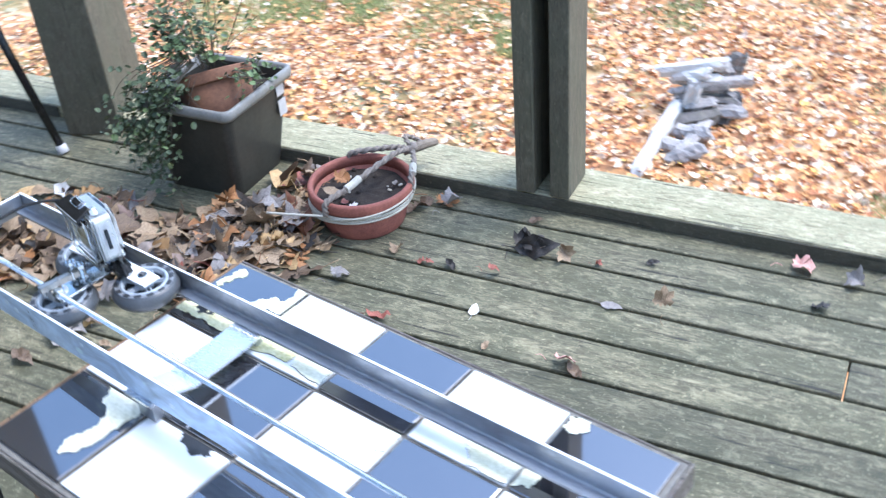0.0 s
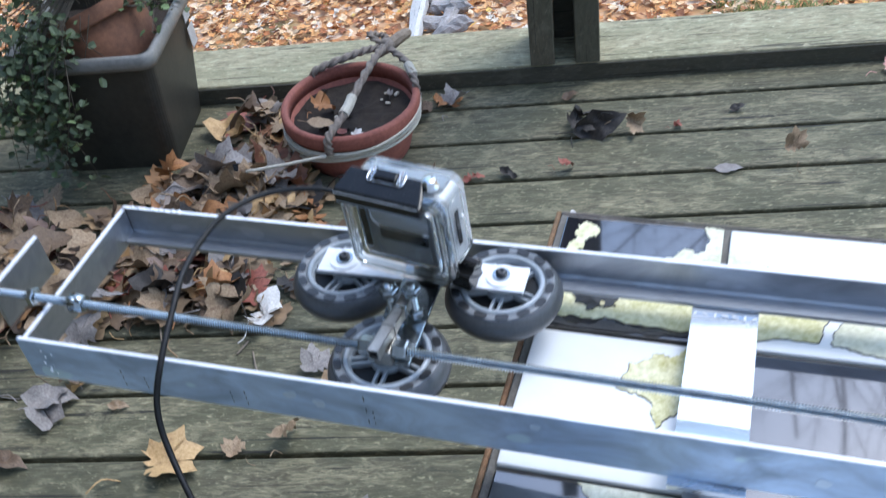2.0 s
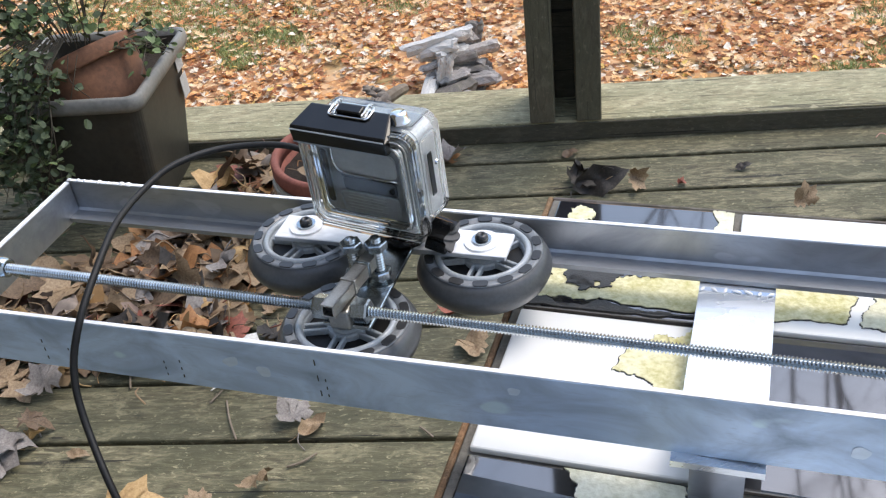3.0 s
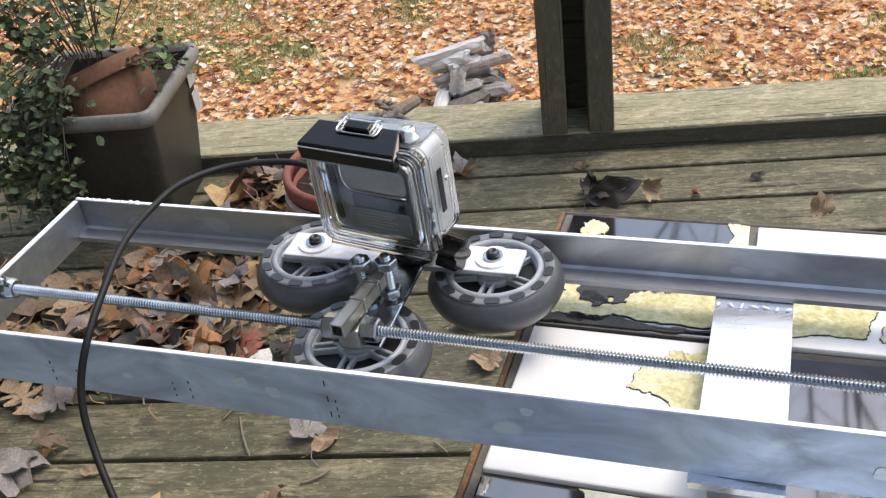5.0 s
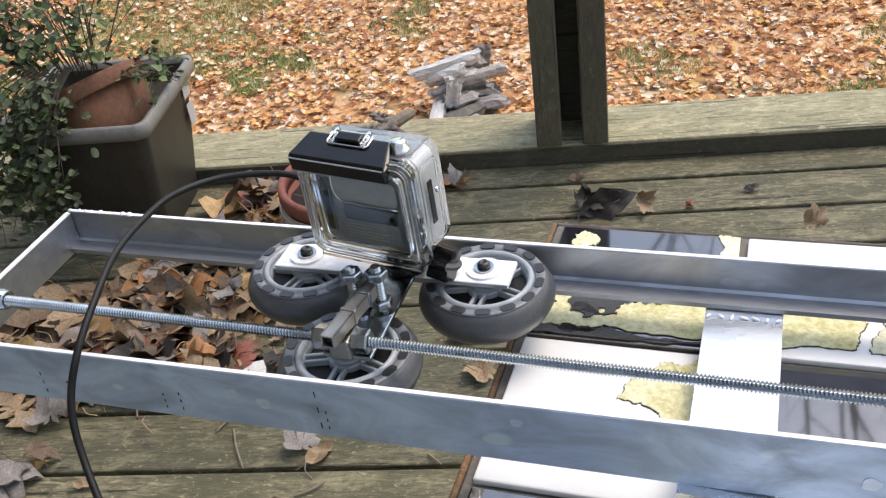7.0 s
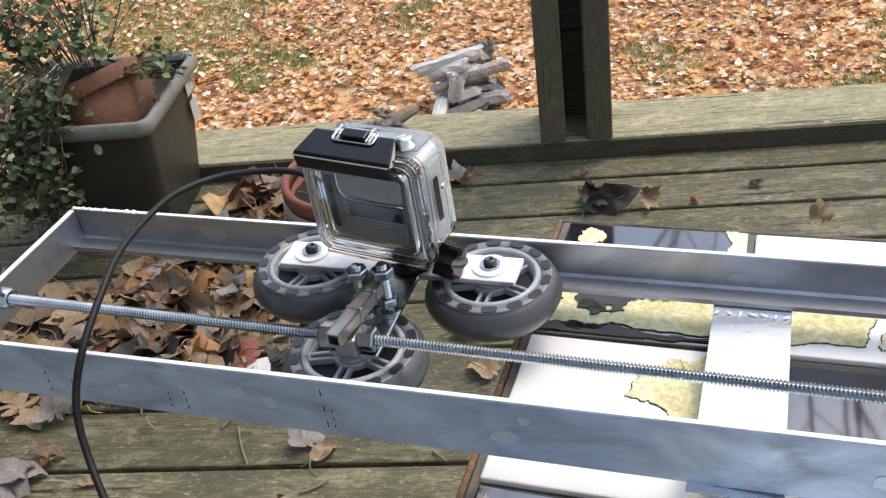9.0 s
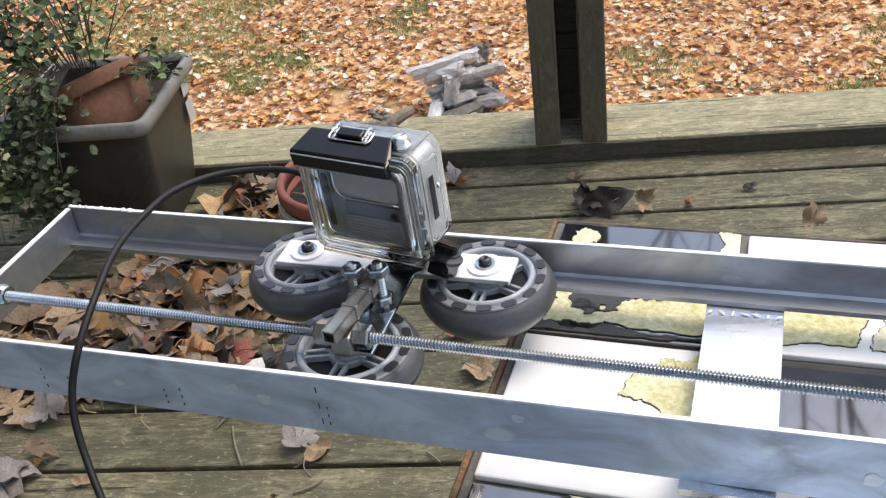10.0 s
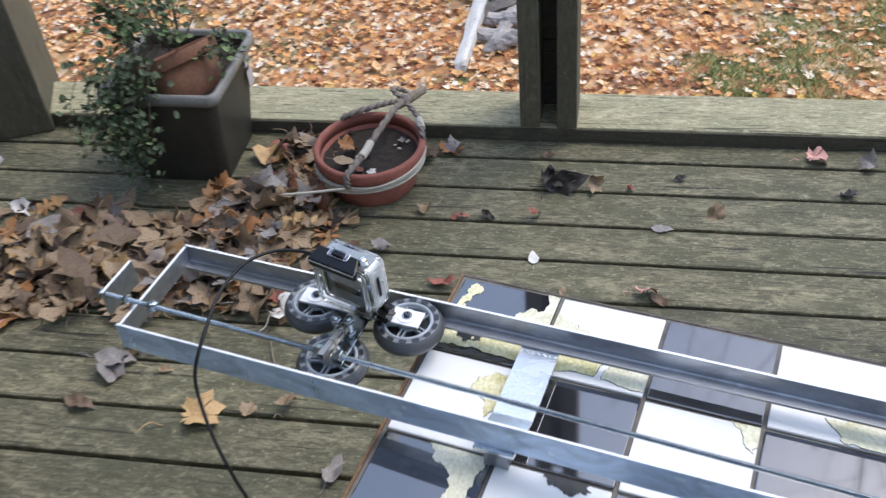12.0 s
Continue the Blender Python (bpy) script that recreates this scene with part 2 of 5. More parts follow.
def glass_mat():
    mat, n, l, b = shader("clear_polycarbonate", 0.04)
    b.inputs["Base Color"].default_value = (0.93, 0.95, 0.95, 1)
    b.inputs["Transmission Weight"].default_value = 1.0
    b.inputs["IOR"].default_value = 1.35
    return mat


CLEAR = glass_mat()


def island_mat(name, stops, rough=0.7):
    mat, n, l, b = shader(name, rough)
    g = n.new("ShaderNodeNewGeometry")
    col = ramp(n, l, g.outputs["Random Per Island"], stops)
    tc = n.new("ShaderNodeTexCoord")
    sp = noise_tex(n, l, tc.outputs["Object"], 45, 3)
    col = mix(n, l, 1.0, col, ramp(n, l, sp, [(0.3, (0.6, 0.6, 0.6)), (0.7, (1.2, 1.2, 1.2))]), "MULTIPLY")
    l.new(col, b.inputs["Base Color"])
    return mat


YARD_LEAF = island_mat("yard_leaves", [
    (0.0, (0.20, 0.075, 0.030)), (0.16, (0.46, 0.165, 0.050)), (0.36, (0.71, 0.330, 0.095)), (0.58, (0.78, 0.440, 0.172)),
    (0.76, (0.80, 0.565, 0.325)), (0.90, (0.92, 0.80, 0.62)), (0.96, (0.38, 0.21, 0.12)), (1.0, (0.88, 0.58, 0.12))])
DRIFT_LEAF = island_mat("drift_leaves", [(0, (0.05, 0.032, 0.02)), (0.25, (0.14, 0.09, 0.05)), (0.45, (0.28, 0.185, 0.10)), (0.62, (0.34, 0.245, 0.14)), (0.78, (0.36, 0.20, 0.07)), (0.9, (0.18, 0.07, 0.04)), (1, (0.27, 0.23, 0.19))])
GRASS = island_mat("grass", [(0, (0.20, 0.24, 0.07)), (0.5, (0.32, 0.37, 0.12)), (1, (0.48, 0.46, 0.19))])


def ground_mat():
    mat, n, l, b = shader("leaf_litter_ground", 0.9)
    tc = n.new("ShaderNodeTexCoord")
    v = tc.outputs["Object"]
    vor = n.new("ShaderNodeTexVoronoi")
    vor.inputs["Scale"].default_value = 11
    l.new(v, vor.inputs["Vector"])
    sep = n.new("ShaderNodeSeparateColor")
    l.new(vor.outputs["Color"], sep.inputs[0])
    col = ramp(n, l, sep.outputs[0], [(0.0, (0.22, 0.10, 0.045)), (0.4, (0.46, 0.22, 0.08)), (0.8, (0.60, 0.37, 0.19)), (1, (0.7, 0.54, 0.38))])
    gr = ramp(n, l, noise_tex(n, l, v, 0.9, 4), [(0.52, (0, 0, 0)), (0.66, (0.8,) * 3)])
    col = mix(n, l, gr, col, (0.12, 0.15, 0.05))
    l.new(col, b.inputs["Base Color"])
    bump(n, l, b, vor.outputs["Distance"], 0.6, 0.03)
    return mat


GROUND = ground_mat()


# ---- mesh helpers ----
def finish(name, bm, mat, parent=None, label="", m=None, smooth=False):
    me = bpy.data.meshes.new(name)
    bmesh.ops.recalc_face_normals(bm, faces=bm.faces)
    bm.to_mesh(me)
    bm.free()
    me.materials.append(mat)
    if smooth:
        me.shade_smooth()
    ob = new(name, me)
    if parent:
        ob.parent = parent
    if m is not None:
        ob.matrix_basis = m
    if label:
        ob["label"] = label
    return ob


def part(name, bm, mat, parent, label="", m=None, smooth=False):
    return finish(name, bm, mat, parent, label, m, smooth)


def empty(name, m, label, category, group="", kind=""):
    ob = new(name)
    ob.matrix_basis = m
    ob.empty_display_size = 0.02
    return tagged(ob, label, category, group, kind)


def box(x0, x1, y0, y1, z0, z1, bevel=0.0, seg=1, bm=None):
    b = bmesh.new()
    bmesh.ops.create_cube(b, size=1)
    bmesh.ops.scale(b, vec=(x1 - x0, y1 - y0, z1 - z0), verts=b.verts)
    bmesh.ops.translate(b, vec=((x0 + x1) / 2, (y0 + y1) / 2, (z0 + z1) / 2), verts=b.verts)
    if bevel:
        bmesh.ops.bevel(b, geom=b.edges[:], offset=bevel, segments=seg, affect="EDGES", profile=0.5)
    return b if bm is None else merge(bm, b)


def merge(bm, other):
    me = bpy.data.meshes.new("tmp")
    other.to_mesh(me)
    other.free()
    bm.from_mesh(me)
    bpy.data.meshes.remove(me)
    return bm


def lathe(profile, segs=32, closed=False):
    """Turns (radius, z) points round the z axis."""
    bm = bmesh.new()
    rings = []
    for r, z in profile:
        if r < 1e-6:
            rings.append([bm.verts.new((0, 0, z))])
        else:
            rings.append([bm.verts.new((r * math.cos(2 * math.pi * k / segs), r * math.sin(2 * math.pi * k / segs), z)) for k in range(segs)])
    pairs = list(zip(rings, rings[1:])) + ([(rings[-1], rings[0])] if closed else [])
    for a, b in pairs:
        for k in range(segs):
            q = (k + 1) % segs
            if len(a) == 1 and len(b) == 1:
                continue
            if len(a) == 1:
                bm.faces.new((a[0], b[k], b[q]))
            elif len(b) == 1:
                bm.faces.new((a[k], a[q], b[0]))
            else:
                bm.faces.new((a[k], a[q], b[q], b[k]))
    return bm


def spline(pts, steps=8):
    """Catmull-Rom points through pts."""
    p = [Vector(q) for q in pts]
    p = [2 * p[0] - p[1]] + p + [2 * p[-1] - p[-2]]
    out = []
    for i in range(1, len(p) - 2):
        a, b, c, d = p[i - 1:i + 3]
        for k in range(steps):
            t = k / steps
            out.append(0.5 * ((2 * b) + (c - a) * t + (2 * a - 5 * b + 4 * c - d) * t * t + (3 * b - a - 3 * c + d) * t ** 3))
    return out + [p[-2]]


def tube(pts, radius, segs=8, bm=None, twist=0.0, lobes=0):
    """A tube along pts; radius: a number or one for each point. lobes: a rope's strands."""
    bm = bm or bmesh.new()
    pts = [Vector(p) for p in pts]
    rad = radius if isinstance(radius, (list, tuple)) else [radius] * len(pts)
    rings, up = [], Vector((0.13, 0.21, 0.97))
    for i, p in enumerate(pts):
        d = (pts[min(i + 1, len(pts) - 1)] - pts[max(i - 1, 0)]).normalized()
        if abs(d.dot(up)) > 0.97:
            up = Vector((0.9, 0.3, 0.1))
        x = d.cross(up).normalized()
        y = d.cross(x)
        up = -y if up.dot(-y) > 0 else y
        ring = []
        for k in range(segs):
            a = 2 * math.pi * k / segs
            r = rad[i] * (1 + (0.34 * math.cos(lobes * a + twist * i) if lobes else 0))
            ring.append(bm.verts.new(p + x * math.cos(a) * r + y * math.sin(a) * r))
        rings.append(ring)
    for a, b in zip(rings, rings[1:]):
        for k in range(segs):
            bm.faces.new((a[k], a[(k + 1) % segs], b[(k + 1) % segs], b[k]))
    bm.faces.new(rings[0][::-1])
    bm.faces.new(rings[-1])
    return bm


def prism(outline, z0, z1, bm=None):
    bm = bm or bmesh.new()
    lo = [bm.verts.new((x, y, z0)) for x, y in outline]
    hi = [bm.verts.new((x, y, z1)) for x, y in outline]
    bm.faces.new(lo[::-1])
    bm.faces.new(hi)
    for k in range(len(lo)):
        q = (k + 1) % len(lo)
        bm.faces.new((lo[k], lo[q], hi[q], hi[k]))
    return bm


def turned(bm, m):
    bmesh.ops.transform(bm, matrix=m, verts=bm.verts)
    return bm


def round_rect(w, d, r, n=5):
    out = []
    for cx, cy, a0 in ((w / 2 - r, d / 2 - r, 0), (-w / 2 + r, d / 2 - r, 90), (-w / 2 + r, -d / 2 + r, 180), (w / 2 - r, -d / 2 + r, 270)):
        for k in range(n + 1):
            a = radians(a0 + 90 * k / n)
            out.append((cx + r * math.cos(a), cy + r * math.sin(a)))
    return out


def loft(loops):
    """Skins closed loops of equal length; caps neither end."""
    bm = bmesh.new()
    vs = [[bm.verts.new(p) for p in lp] for lp in loops]
    for a, b in zip(vs, vs[1:]):
        for k in range(len(a)):
            q = (k + 1) % len(a)
            bm.faces.new((a[k], a[q], b[q], b[k]))
    return bm, vs


# ---- the large structure ----
GAP0, PITCH = -0.095, 0.1062
deck = empty("floor", pose(0, 0, 0), "weathered grey-green wooden deck of narrow boards", "deck", kind="structure")

sill = empty("trim_sill", pose(0, 0, 0), "weathered flat timber sill along the deck's edge", "sill", kind="structure")
part("sill_board", box(-1.175, 3.2, -0.027, 0.108, 0.0, 0.037, 0.003, 2), SILL, sill)
part("sill_board", box(-3.2, -1.310, -0.027, 0.108, 0.0, 0.037, 0.003, 2), SILL, sill)


def porch_post(x, width_label):
    """Two boards with a recessed third one between them."""
    p = empty("porch_post", pose(x - 0.006, -0.033, 0.030), width_label, "post", "posts of the deck")
    part("post_board", box(0, 0.043, 0.0, 0.112, 0.008, 2.3, 0.002), POST, p)
    part("post_board", box(0.079, 0.122, 0.0, 0.112, 0.008, 2.3, 0.002), POST, p)
    # Near-black colour paints the shade inside the slot.
    part("recessed_board", box(0.0432, 0.0788, 0.092, 0.110, 0.0072, 2.3, 0.001), SHADE_WOOD, p)
    return p


porch_post(0.003, "weathered timber post of two boards with a dark slot")
corner = empty("porch_post", pose(-1.222, 0.030, 0.0, 0, 0, 22), "thick square weathered timber post beside the planter", "post", "posts of the deck")
part("post_timber", box(-0.072, 0.072, -0.115, 0.115, 0.0, 2.33, 0.004, 2), POST, corner)

# Thin strips that paint the shade on the sill's front face.
part("front_strip", box(-1.120, 3.2, -0.0305, -0.0272, 0.0006, 0.0335, 0.0008), SHADE_WOOD, sill, "thin dark strip painting the sill front's shade")
part("front_strip", box(-3.2, -1.345, -0.0305, -0.0272, 0.0006, 0.0335, 0.0008), SHADE_WOOD, sill, "thin dark strip painting the sill front's shade")
frame_under = empty("trim_joists", pose(0, 0, 0), "timber joists and legs under the deck", "deck frame", kind="structure")
part("rim_joist", box(-3.2, 3.2, 0.07, 0.108, -0.24, -0.0345, 0.002), POST, frame_under)
for jx in (-3.0, -2.2, -1.4, -0.62, 0.2, 1.0, 1.8, 2.6):
    part("joist", box(jx, jx + 0.04, -3.2, 0.069, -0.24, -0.0345), POST, frame_under)
for jx, jy in ((-2.9, 0.0), (2.9, 0.0), (-2.9, -3.0), (2.9, -3.0), (0.0, -3.0)):
    part("support_leg", box(jx - 0.045, jx + 0.045, jy - 0.045, jy + 0.045, -3.05, -0.2405), POST, frame_under)

# Unseen wall added behind: blocks sky and reflects pale blue onto the near rail.
wall = empty("wall_house", pose(0, 0, 0), "unseen pale blue-grey clapboard wall added to block sky behind", "wall", kind="structure")
part("wall_core", box(-6, 6, -3.60, -3.42, -3.05, 3.2), SIDING, wall)
for k in range(23):
    lap = prism([(-3.4195, -0.1 + k * 0.14), (-3.385, -0.1 + k * 0.14), (-3.402, 0.038 + k * 0.14), (-3.4195, 0.038 + k * 0.14)], -6, 6)
    part("clapboard", turned(lap, Matrix(((0, 0, 1, 0), (1, 0, 0, 0), (0, 1, 0, 0), (0, 0, 0, 1)))), SIDING, wall)

# Unseen wall, added to keep sky light off the deck's left side.
west = finish("wall_west", box(-1.72, -1.52, -3.40, -0.32, -3.05, 4.4), POST)
tagged(west, "unseen timber wall added to shade the deck's left", "wall", kind="structure")

# ground: one sheet, rolling a little near the deck
GZ = -3.0


def ground_z(x, y):
    return GZ + 0.05 * noise.noise((x * 0.5, y * 0.5, 3.1)) + 0.018 * noise.noise((x * 2.1, y * 2.1, 7.7))


bm = bmesh.new()
axis_x = [-2500, -400, -80, -30] + [-14 + 0.5 * k for k in range(57)] + [30, 80, 400, 2500]
axis_y = [-2500, -300, -40, -12] + [-6 + 0.5 * k for k in range(57)] + [40, 100, 500, 2500]
grid = [[bm.verts.new((x, y, ground_z(x, y))) for x in axis_x] for y in axis_y]
for r0, r1 in zip(grid, grid[1:]):
    for k in range(len(axis_x) - 1):
        bm.faces.new((r0[k], r0[k + 1], r1[k + 1], r1[k]))
ground = finish("ground", bm, GROUND, smooth=True)
tagged(ground, "lawn covered with fallen orange and tan leaves", "ground", kind="structure")


# ---- leaves ----
def leaf_outline(kind, rng):
    """Closed outline of a leaf about 1 long, stalk end at the origin side."""
    pts = []
    if kind == "maple":
        tips = [(-150, 0.42), (-95, 0.72), (-42, 0.9), (0, 1.0), (42, 0.9), (95, 0.72), (150, 0.42)]
        for i, (a, r) in enumerate(tips):
            a += rng.uniform(-5, 5)
            r *= rng.uniform(0.88, 1.08)
            for da, k in ((-21, 0.74), (-11, 0.82), (0, 1.0), (11, 0.82), (21, 0.74)):
                pts.append((radians(a + da), r * k * rng.uniform(0.93, 1.07)))
            if i < 6:
                a2 = (a + tips[i + 1][0]) / 2
                pts.append((radians(a2), 0.56 * rng.uniform(0.85, 1.15)))
        pts.append((radians(180), 0.12))
        out = [(0.5 * r * math.cos(a), 0.5 * r * math.sin(a)) for a, r in pts]
    elif kind == "oak":
        side = []
        n = 5
        for k in range(n):
            t = (k + 0.6) / n
            w = 0.30 * math.sin(math.pi * min(1, t * 0.85 + 0.1)) * rng.uniform(0.85, 1.15)
            side += [(t - 0.055, 0.10), (t - 0.01, w), (t + 0.035, w * 0.92)]
        out = [(-0.5, 0.01)] + [(x - 0.5, y) for x, y in side] + [(0.56, 0.0)] + [(x - 0.5, -y * rng.uniform(0.9, 1.1)) for x, y in side[::-1]]
    else:
        n = 9
        up = [(k / n - 0.5, 0.26 * math.sin(math.pi * (k / n) ** 0.85) * rng.uniform(0.9, 1.1)) for k in range(1, n)]
        out = [(-0.5, 0.0)] + up + [(0.52, 0.0)] + [(x, -y * rng.uniform(0.9, 1.1)) for x, y in up[::-1]]
    return out


def leaf_mesh(kind, seed, curl):
    rng = random.Random(seed)
    out = leaf_outline(kind, rng)
    bm = bmesh.new()
    cx, cy, fold, ph = rng.uniform(-1, 1) * curl, rng.uniform(0.3, 1.6) * curl, rng.uniform(-0.3, 0.7) * curl, rng.uniform(0, 6)

    def lift(x, y):
        z = cx * x * x * 1.6 + cy * y * y * 2.2 + fold * abs(y) + 0.20 * curl * math.sin(8 * x + ph) * math.cos(7 * y + ph) + 0.09 * curl * math.sin(13 * x + 9 * y + ph)
        return (x, y, z)
    mid = bm.verts.new(lift(0.02, 0))
    r0 = [bm.verts.new(lift(x * 0.3, y * 0.3)) for x, y in out]
    r1 = [bm.verts.new(lift(x * 0.65, y * 0.65)) for x, y in out]
    r2 = [bm.verts.new(lift(x, y)) for x, y in out]
    n = len(out)
    for k in range(n):
        q = (k + 1) % n
        bm.faces.new((mid, r0[k], r0[q]))
        bm.faces.new((r0[k], r1[k], r1[q], r0[q]))
        bm.faces.new((r1[k], r2[k], r2[q], r1[q]))
    tube(spline([lift(-0.45, 0), (-0.62, 0.03, 0.03), (-0.8, 0.07 * rng.choice((-1, 1)), 0.02)], 3), 0.011, 4, bm)
    low = min(v.co.z for v in bm.verts)
    bmesh.ops.translate(bm, vec=(0, 0, -low), verts=bm.verts)
    me = bpy.data.meshes.new(kind + "_leaf")
    bmesh.ops.recalc_face_normals(bm, faces=bm.faces)
    bm.to_mesh(me)
    bm.free()
    me.shade_smooth()
    return me


SHAPES = {}
for kind, count in (("maple", 5), ("oak", 3), ("oval", 3)):
    for s in range(count):
        for curled in (0, 1):
            SHAPES[kind, s, curled] = leaf_mesh(kind, 11 + s * 7 + len(kind), 0.62 if curled else 0.24)
WORDS = {"tan": "dry tan", "orange": "dry orange", "red": "dull red", "brown": "dry brown", "dark": "blackened crumpled",
         "grey": "faded grey", "pale": "pale bleached", "yellow": "yellow", "gold": "golden tan", "pink": "pinkish curled"}
TINTED = {}


def fallen_leaf(x, y, z, size, tone, kind="maple", s=0, curled=0, yaw=0.0, tip=(0, 0), where="on the deck boards", group="leaves on the deck"):
    key = (kind, s, curled, tone)
    if key not in TINTED:
        me = SHAPES[kind, s, curled].copy()
        me.materials.append(LEAVES[tone])
        TINTED[key] = me
    ob = new("leaf", TINTED[key])
    turn = Matrix.Rotation(radians(yaw), 4, "Z") @ Euler((radians(tip[0]), radians(tip[1]), 0)).to_matrix().to_4x4() @ Matrix.Diagonal((size, size, size, 1))
    low = min((turn @ v.co).z for v in TINTED[key].vertices)
    ob.matrix_basis = Matrix.Translation((x, y, z - low)) @ turn
    return tagged(ob, f"{WORDS[tone]} {kind} leaf lying {where}" if kind != "oval" else f"{WORDS[tone]} oval leaf lying {where}", "leaf", group)


# ---- tiled table ----
T = pose(0.0518, -1.017, 0, 0, 0, -12.2)
TOP = 0.5262
P, PY = 0.1163, 0.1142
table = empty("tiled_table", T @ Matrix.Translation((0, -0.0025, 0)), "low side table with black and white peeling tiles", "table")
part("top_panel", box(-0.004, 5 * P + 0.004, -3 * PY - 0.004, 0.004, TOP - 0.030, TOP - 0.004, 0.001), GROUT, table, "dark tile bed")
for x0, x1, y0, y1, mat in ((-0.008, -0.0045, -3 * PY - 0.008, 0.008, EDGE), (5 * P + 0.0045, 5 * P + 0.008, -3 * PY - 0.008, 0.008, LOG_DARK),
                            (-0.0043, 5 * P + 0.0043, 0.0045, 0.008, LOG_DARK), (-0.0043, 5 * P + 0.0043, -3 * PY - 0.008, -3 * PY - 0.0045, LOG_DARK)):
    part("edge_strip", box(x0, x1, y0, y1, TOP - 0.034, TOP - 0.004, 0.001), mat, table)
for lx in (0.03, 5 * P - 0.03):
    for ly in (-0.03, -3 * PY + 0.03):
        part("leg", box(lx - 0.018, lx + 0.018, ly - 0.018, ly + 0.018, 0.0, TOP - 0.0305, 0.003), EDGE, table)
tile_me = {}
for colour, mat in (("white", WHITE_TILE), ("black", BLACK_TILE)):
    b = box(-P / 2 + 0.002, P / 2 - 0.002, -PY / 2 + 0.002, PY / 2 - 0.002, -0.0042, 0.0, 0.0012, 2)
    me = bpy.data.meshes.new(colour + "_tile")
    b.to_mesh(me)
    b.free()
    me.materials.append(mat)
    tile_me[colour] = me
rng = random.Random(5)
TILES = {}
for r in range(3):
    for c in range(5):
        t = new("tile", tile_me["black" if (r + c) % 2 == 0 else "white"])
        t.parent = table
        t.matrix_basis = pose((c + 0.5) * P, -(r + 0.5) * PY, TOP + rng.uniform(-0.0006, 0.0004), rng.uniform(-0.25, 0.25), rng.uniform(-0.25, 0.25), rng.uniform(-0.4, 0.4))
        TILES[r, c] = t


def chip(r, c, corners, mat, seed, rough=0.035, lift=0.0009, outline=True):
    """A ragged patch where the glaze has come off; corners in tile fractions, y from the far edge."""
    g = random.Random(seed)
    pts = [Vector((x - 0.5, 0.5 - y)) for x, y in corners]
    for depth in range(4):
        out = []
        for p, q in zip(pts, pts[1:] + pts[:1]):
            d = q - p
            k = rough * (0.62 ** depth) if d.length > 0.03 else 0.006
            out += [p, (p + q) / 2 + Vector((-d.y, d.x)).normalized() * g.uniform(-k, k)]
        pts = out
    mid = sum(pts, Vector((0, 0))) / len(pts)
    lim = 0.480

    def fit_in(p):
        return (max(-lim, min(lim, p.x)) * P, max(-lim, min(lim, p.y)) * PY)
    part("glaze_patch", prism([fit_in(p) for p in pts], -0.0005, lift), mat, TILES[r, c], "bare patch where the glaze peeled off" if mat is not FLAKE else "torn black glaze flake")
    if outline and mat is not FLAKE:
        rim = [p + (p - mid).normalized() * (0.003 + 0.005 * g.random()) for p in pts]
        part("glaze_edge", prism([fit_in(p) for p in rim], -0.0006, lift * 0.45), FLAKE, TILES[r, c], "dark broken glaze edge")


# far black tile: two corner patches, then the big bare strip with torn flakes on it
chip(0, 0, [(0.10, 0.10), (0.20, 0.09), (0.23, 0.20), (0.17, 0.30), (0.13, 0.40), (0.07, 0.36), (0.11, 0.24)], CHIP, 2, outline=False)
chip(0, 0, [(0.87, 0.02), (1.0, 0.01), (1.0, 0.42), (0.62, 0.44), (0.68, 0.33), (0.78, 0.24), (0.88, 0.25)], CHIP_PALE, 3, outline=False)
chip(0, 0, [(0.0, 0.62), (0.22, 0.66), (0.45, 0.68), (0.66, 0.64), (1.0, 0.60), (1.0, 0.92), (0.86, 0.90), (0.38, 0.87), (0.13, 0.90), (0.0, 0.88)], CHIP, 4)
chip(0, 0, [(0.16, 0.60), (0.46, 0.60), (0.44, 0.72), (0.38, 0.80), (0.36, 0.75), (0.31, 0.83), (0.28, 0.74), (0.20, 0.79), (0.18, 0.70)], FLAKE, 5, 0.05, 0.0017)
chip(0, 0, [(0.44, 0.62), (0.70, 0.60), (0.66, 0.67), (0.56, 0.69), (0.47, 0.70)], BLACK_TILE, 7, 0.03, 0.0015, False)
chip(0, 0, [(0.02, 0.66), (0.09, 0.65), (0.12, 0.73), (0.06, 0.76)], FLAKE, 41, 0.05, 0.0019)
chip(0, 0, [(0.0, 0.90), (0.14, 0.92), (0.40, 0.90), (0.70, 0.94), (0.90, 0.93), (0.92, 0.97), (0.0, 0.97)], FLAKE, 42, 0.04, 0.0013)
# far white tile
chip(0, 1, [(0.0, 0.22), (0.14, 0.29), (0.27, 0.37), (0.40, 0.46), (0.20, 0.52), (0.0, 0.55)], CHIP_PALE, 17)
chip(0, 1, [(0.0, 0.60), (0.30, 0.64), (0.55, 0.60), (0.58, 0.70), (0.53, 0.88), (0.22, 0.92), (0.0, 0.94)], CHIP, 6, 0.022)
chip(0, 1, [(0.66, 0.66), (0.80, 0.60), (1.0, 0.62), (1.0, 0.95), (0.80, 0.93), (0.60, 0.90), (0.62, 0.78)], CHIP_PALE, 16, 0.022)
# middle row
chip(1, 0, [(0.57, 0.20), (0.66, 0.16), (0.74, 0.10), (0.80, 0.11), (0.90, 0.02), (0.93, 0.30), (0.86, 0.38), (0.84, 0.52), (0.76, 0.62), (0.72, 0.45), (0.64, 0.40), (0.53, 0.39)], CHIP, 8, 0.022)
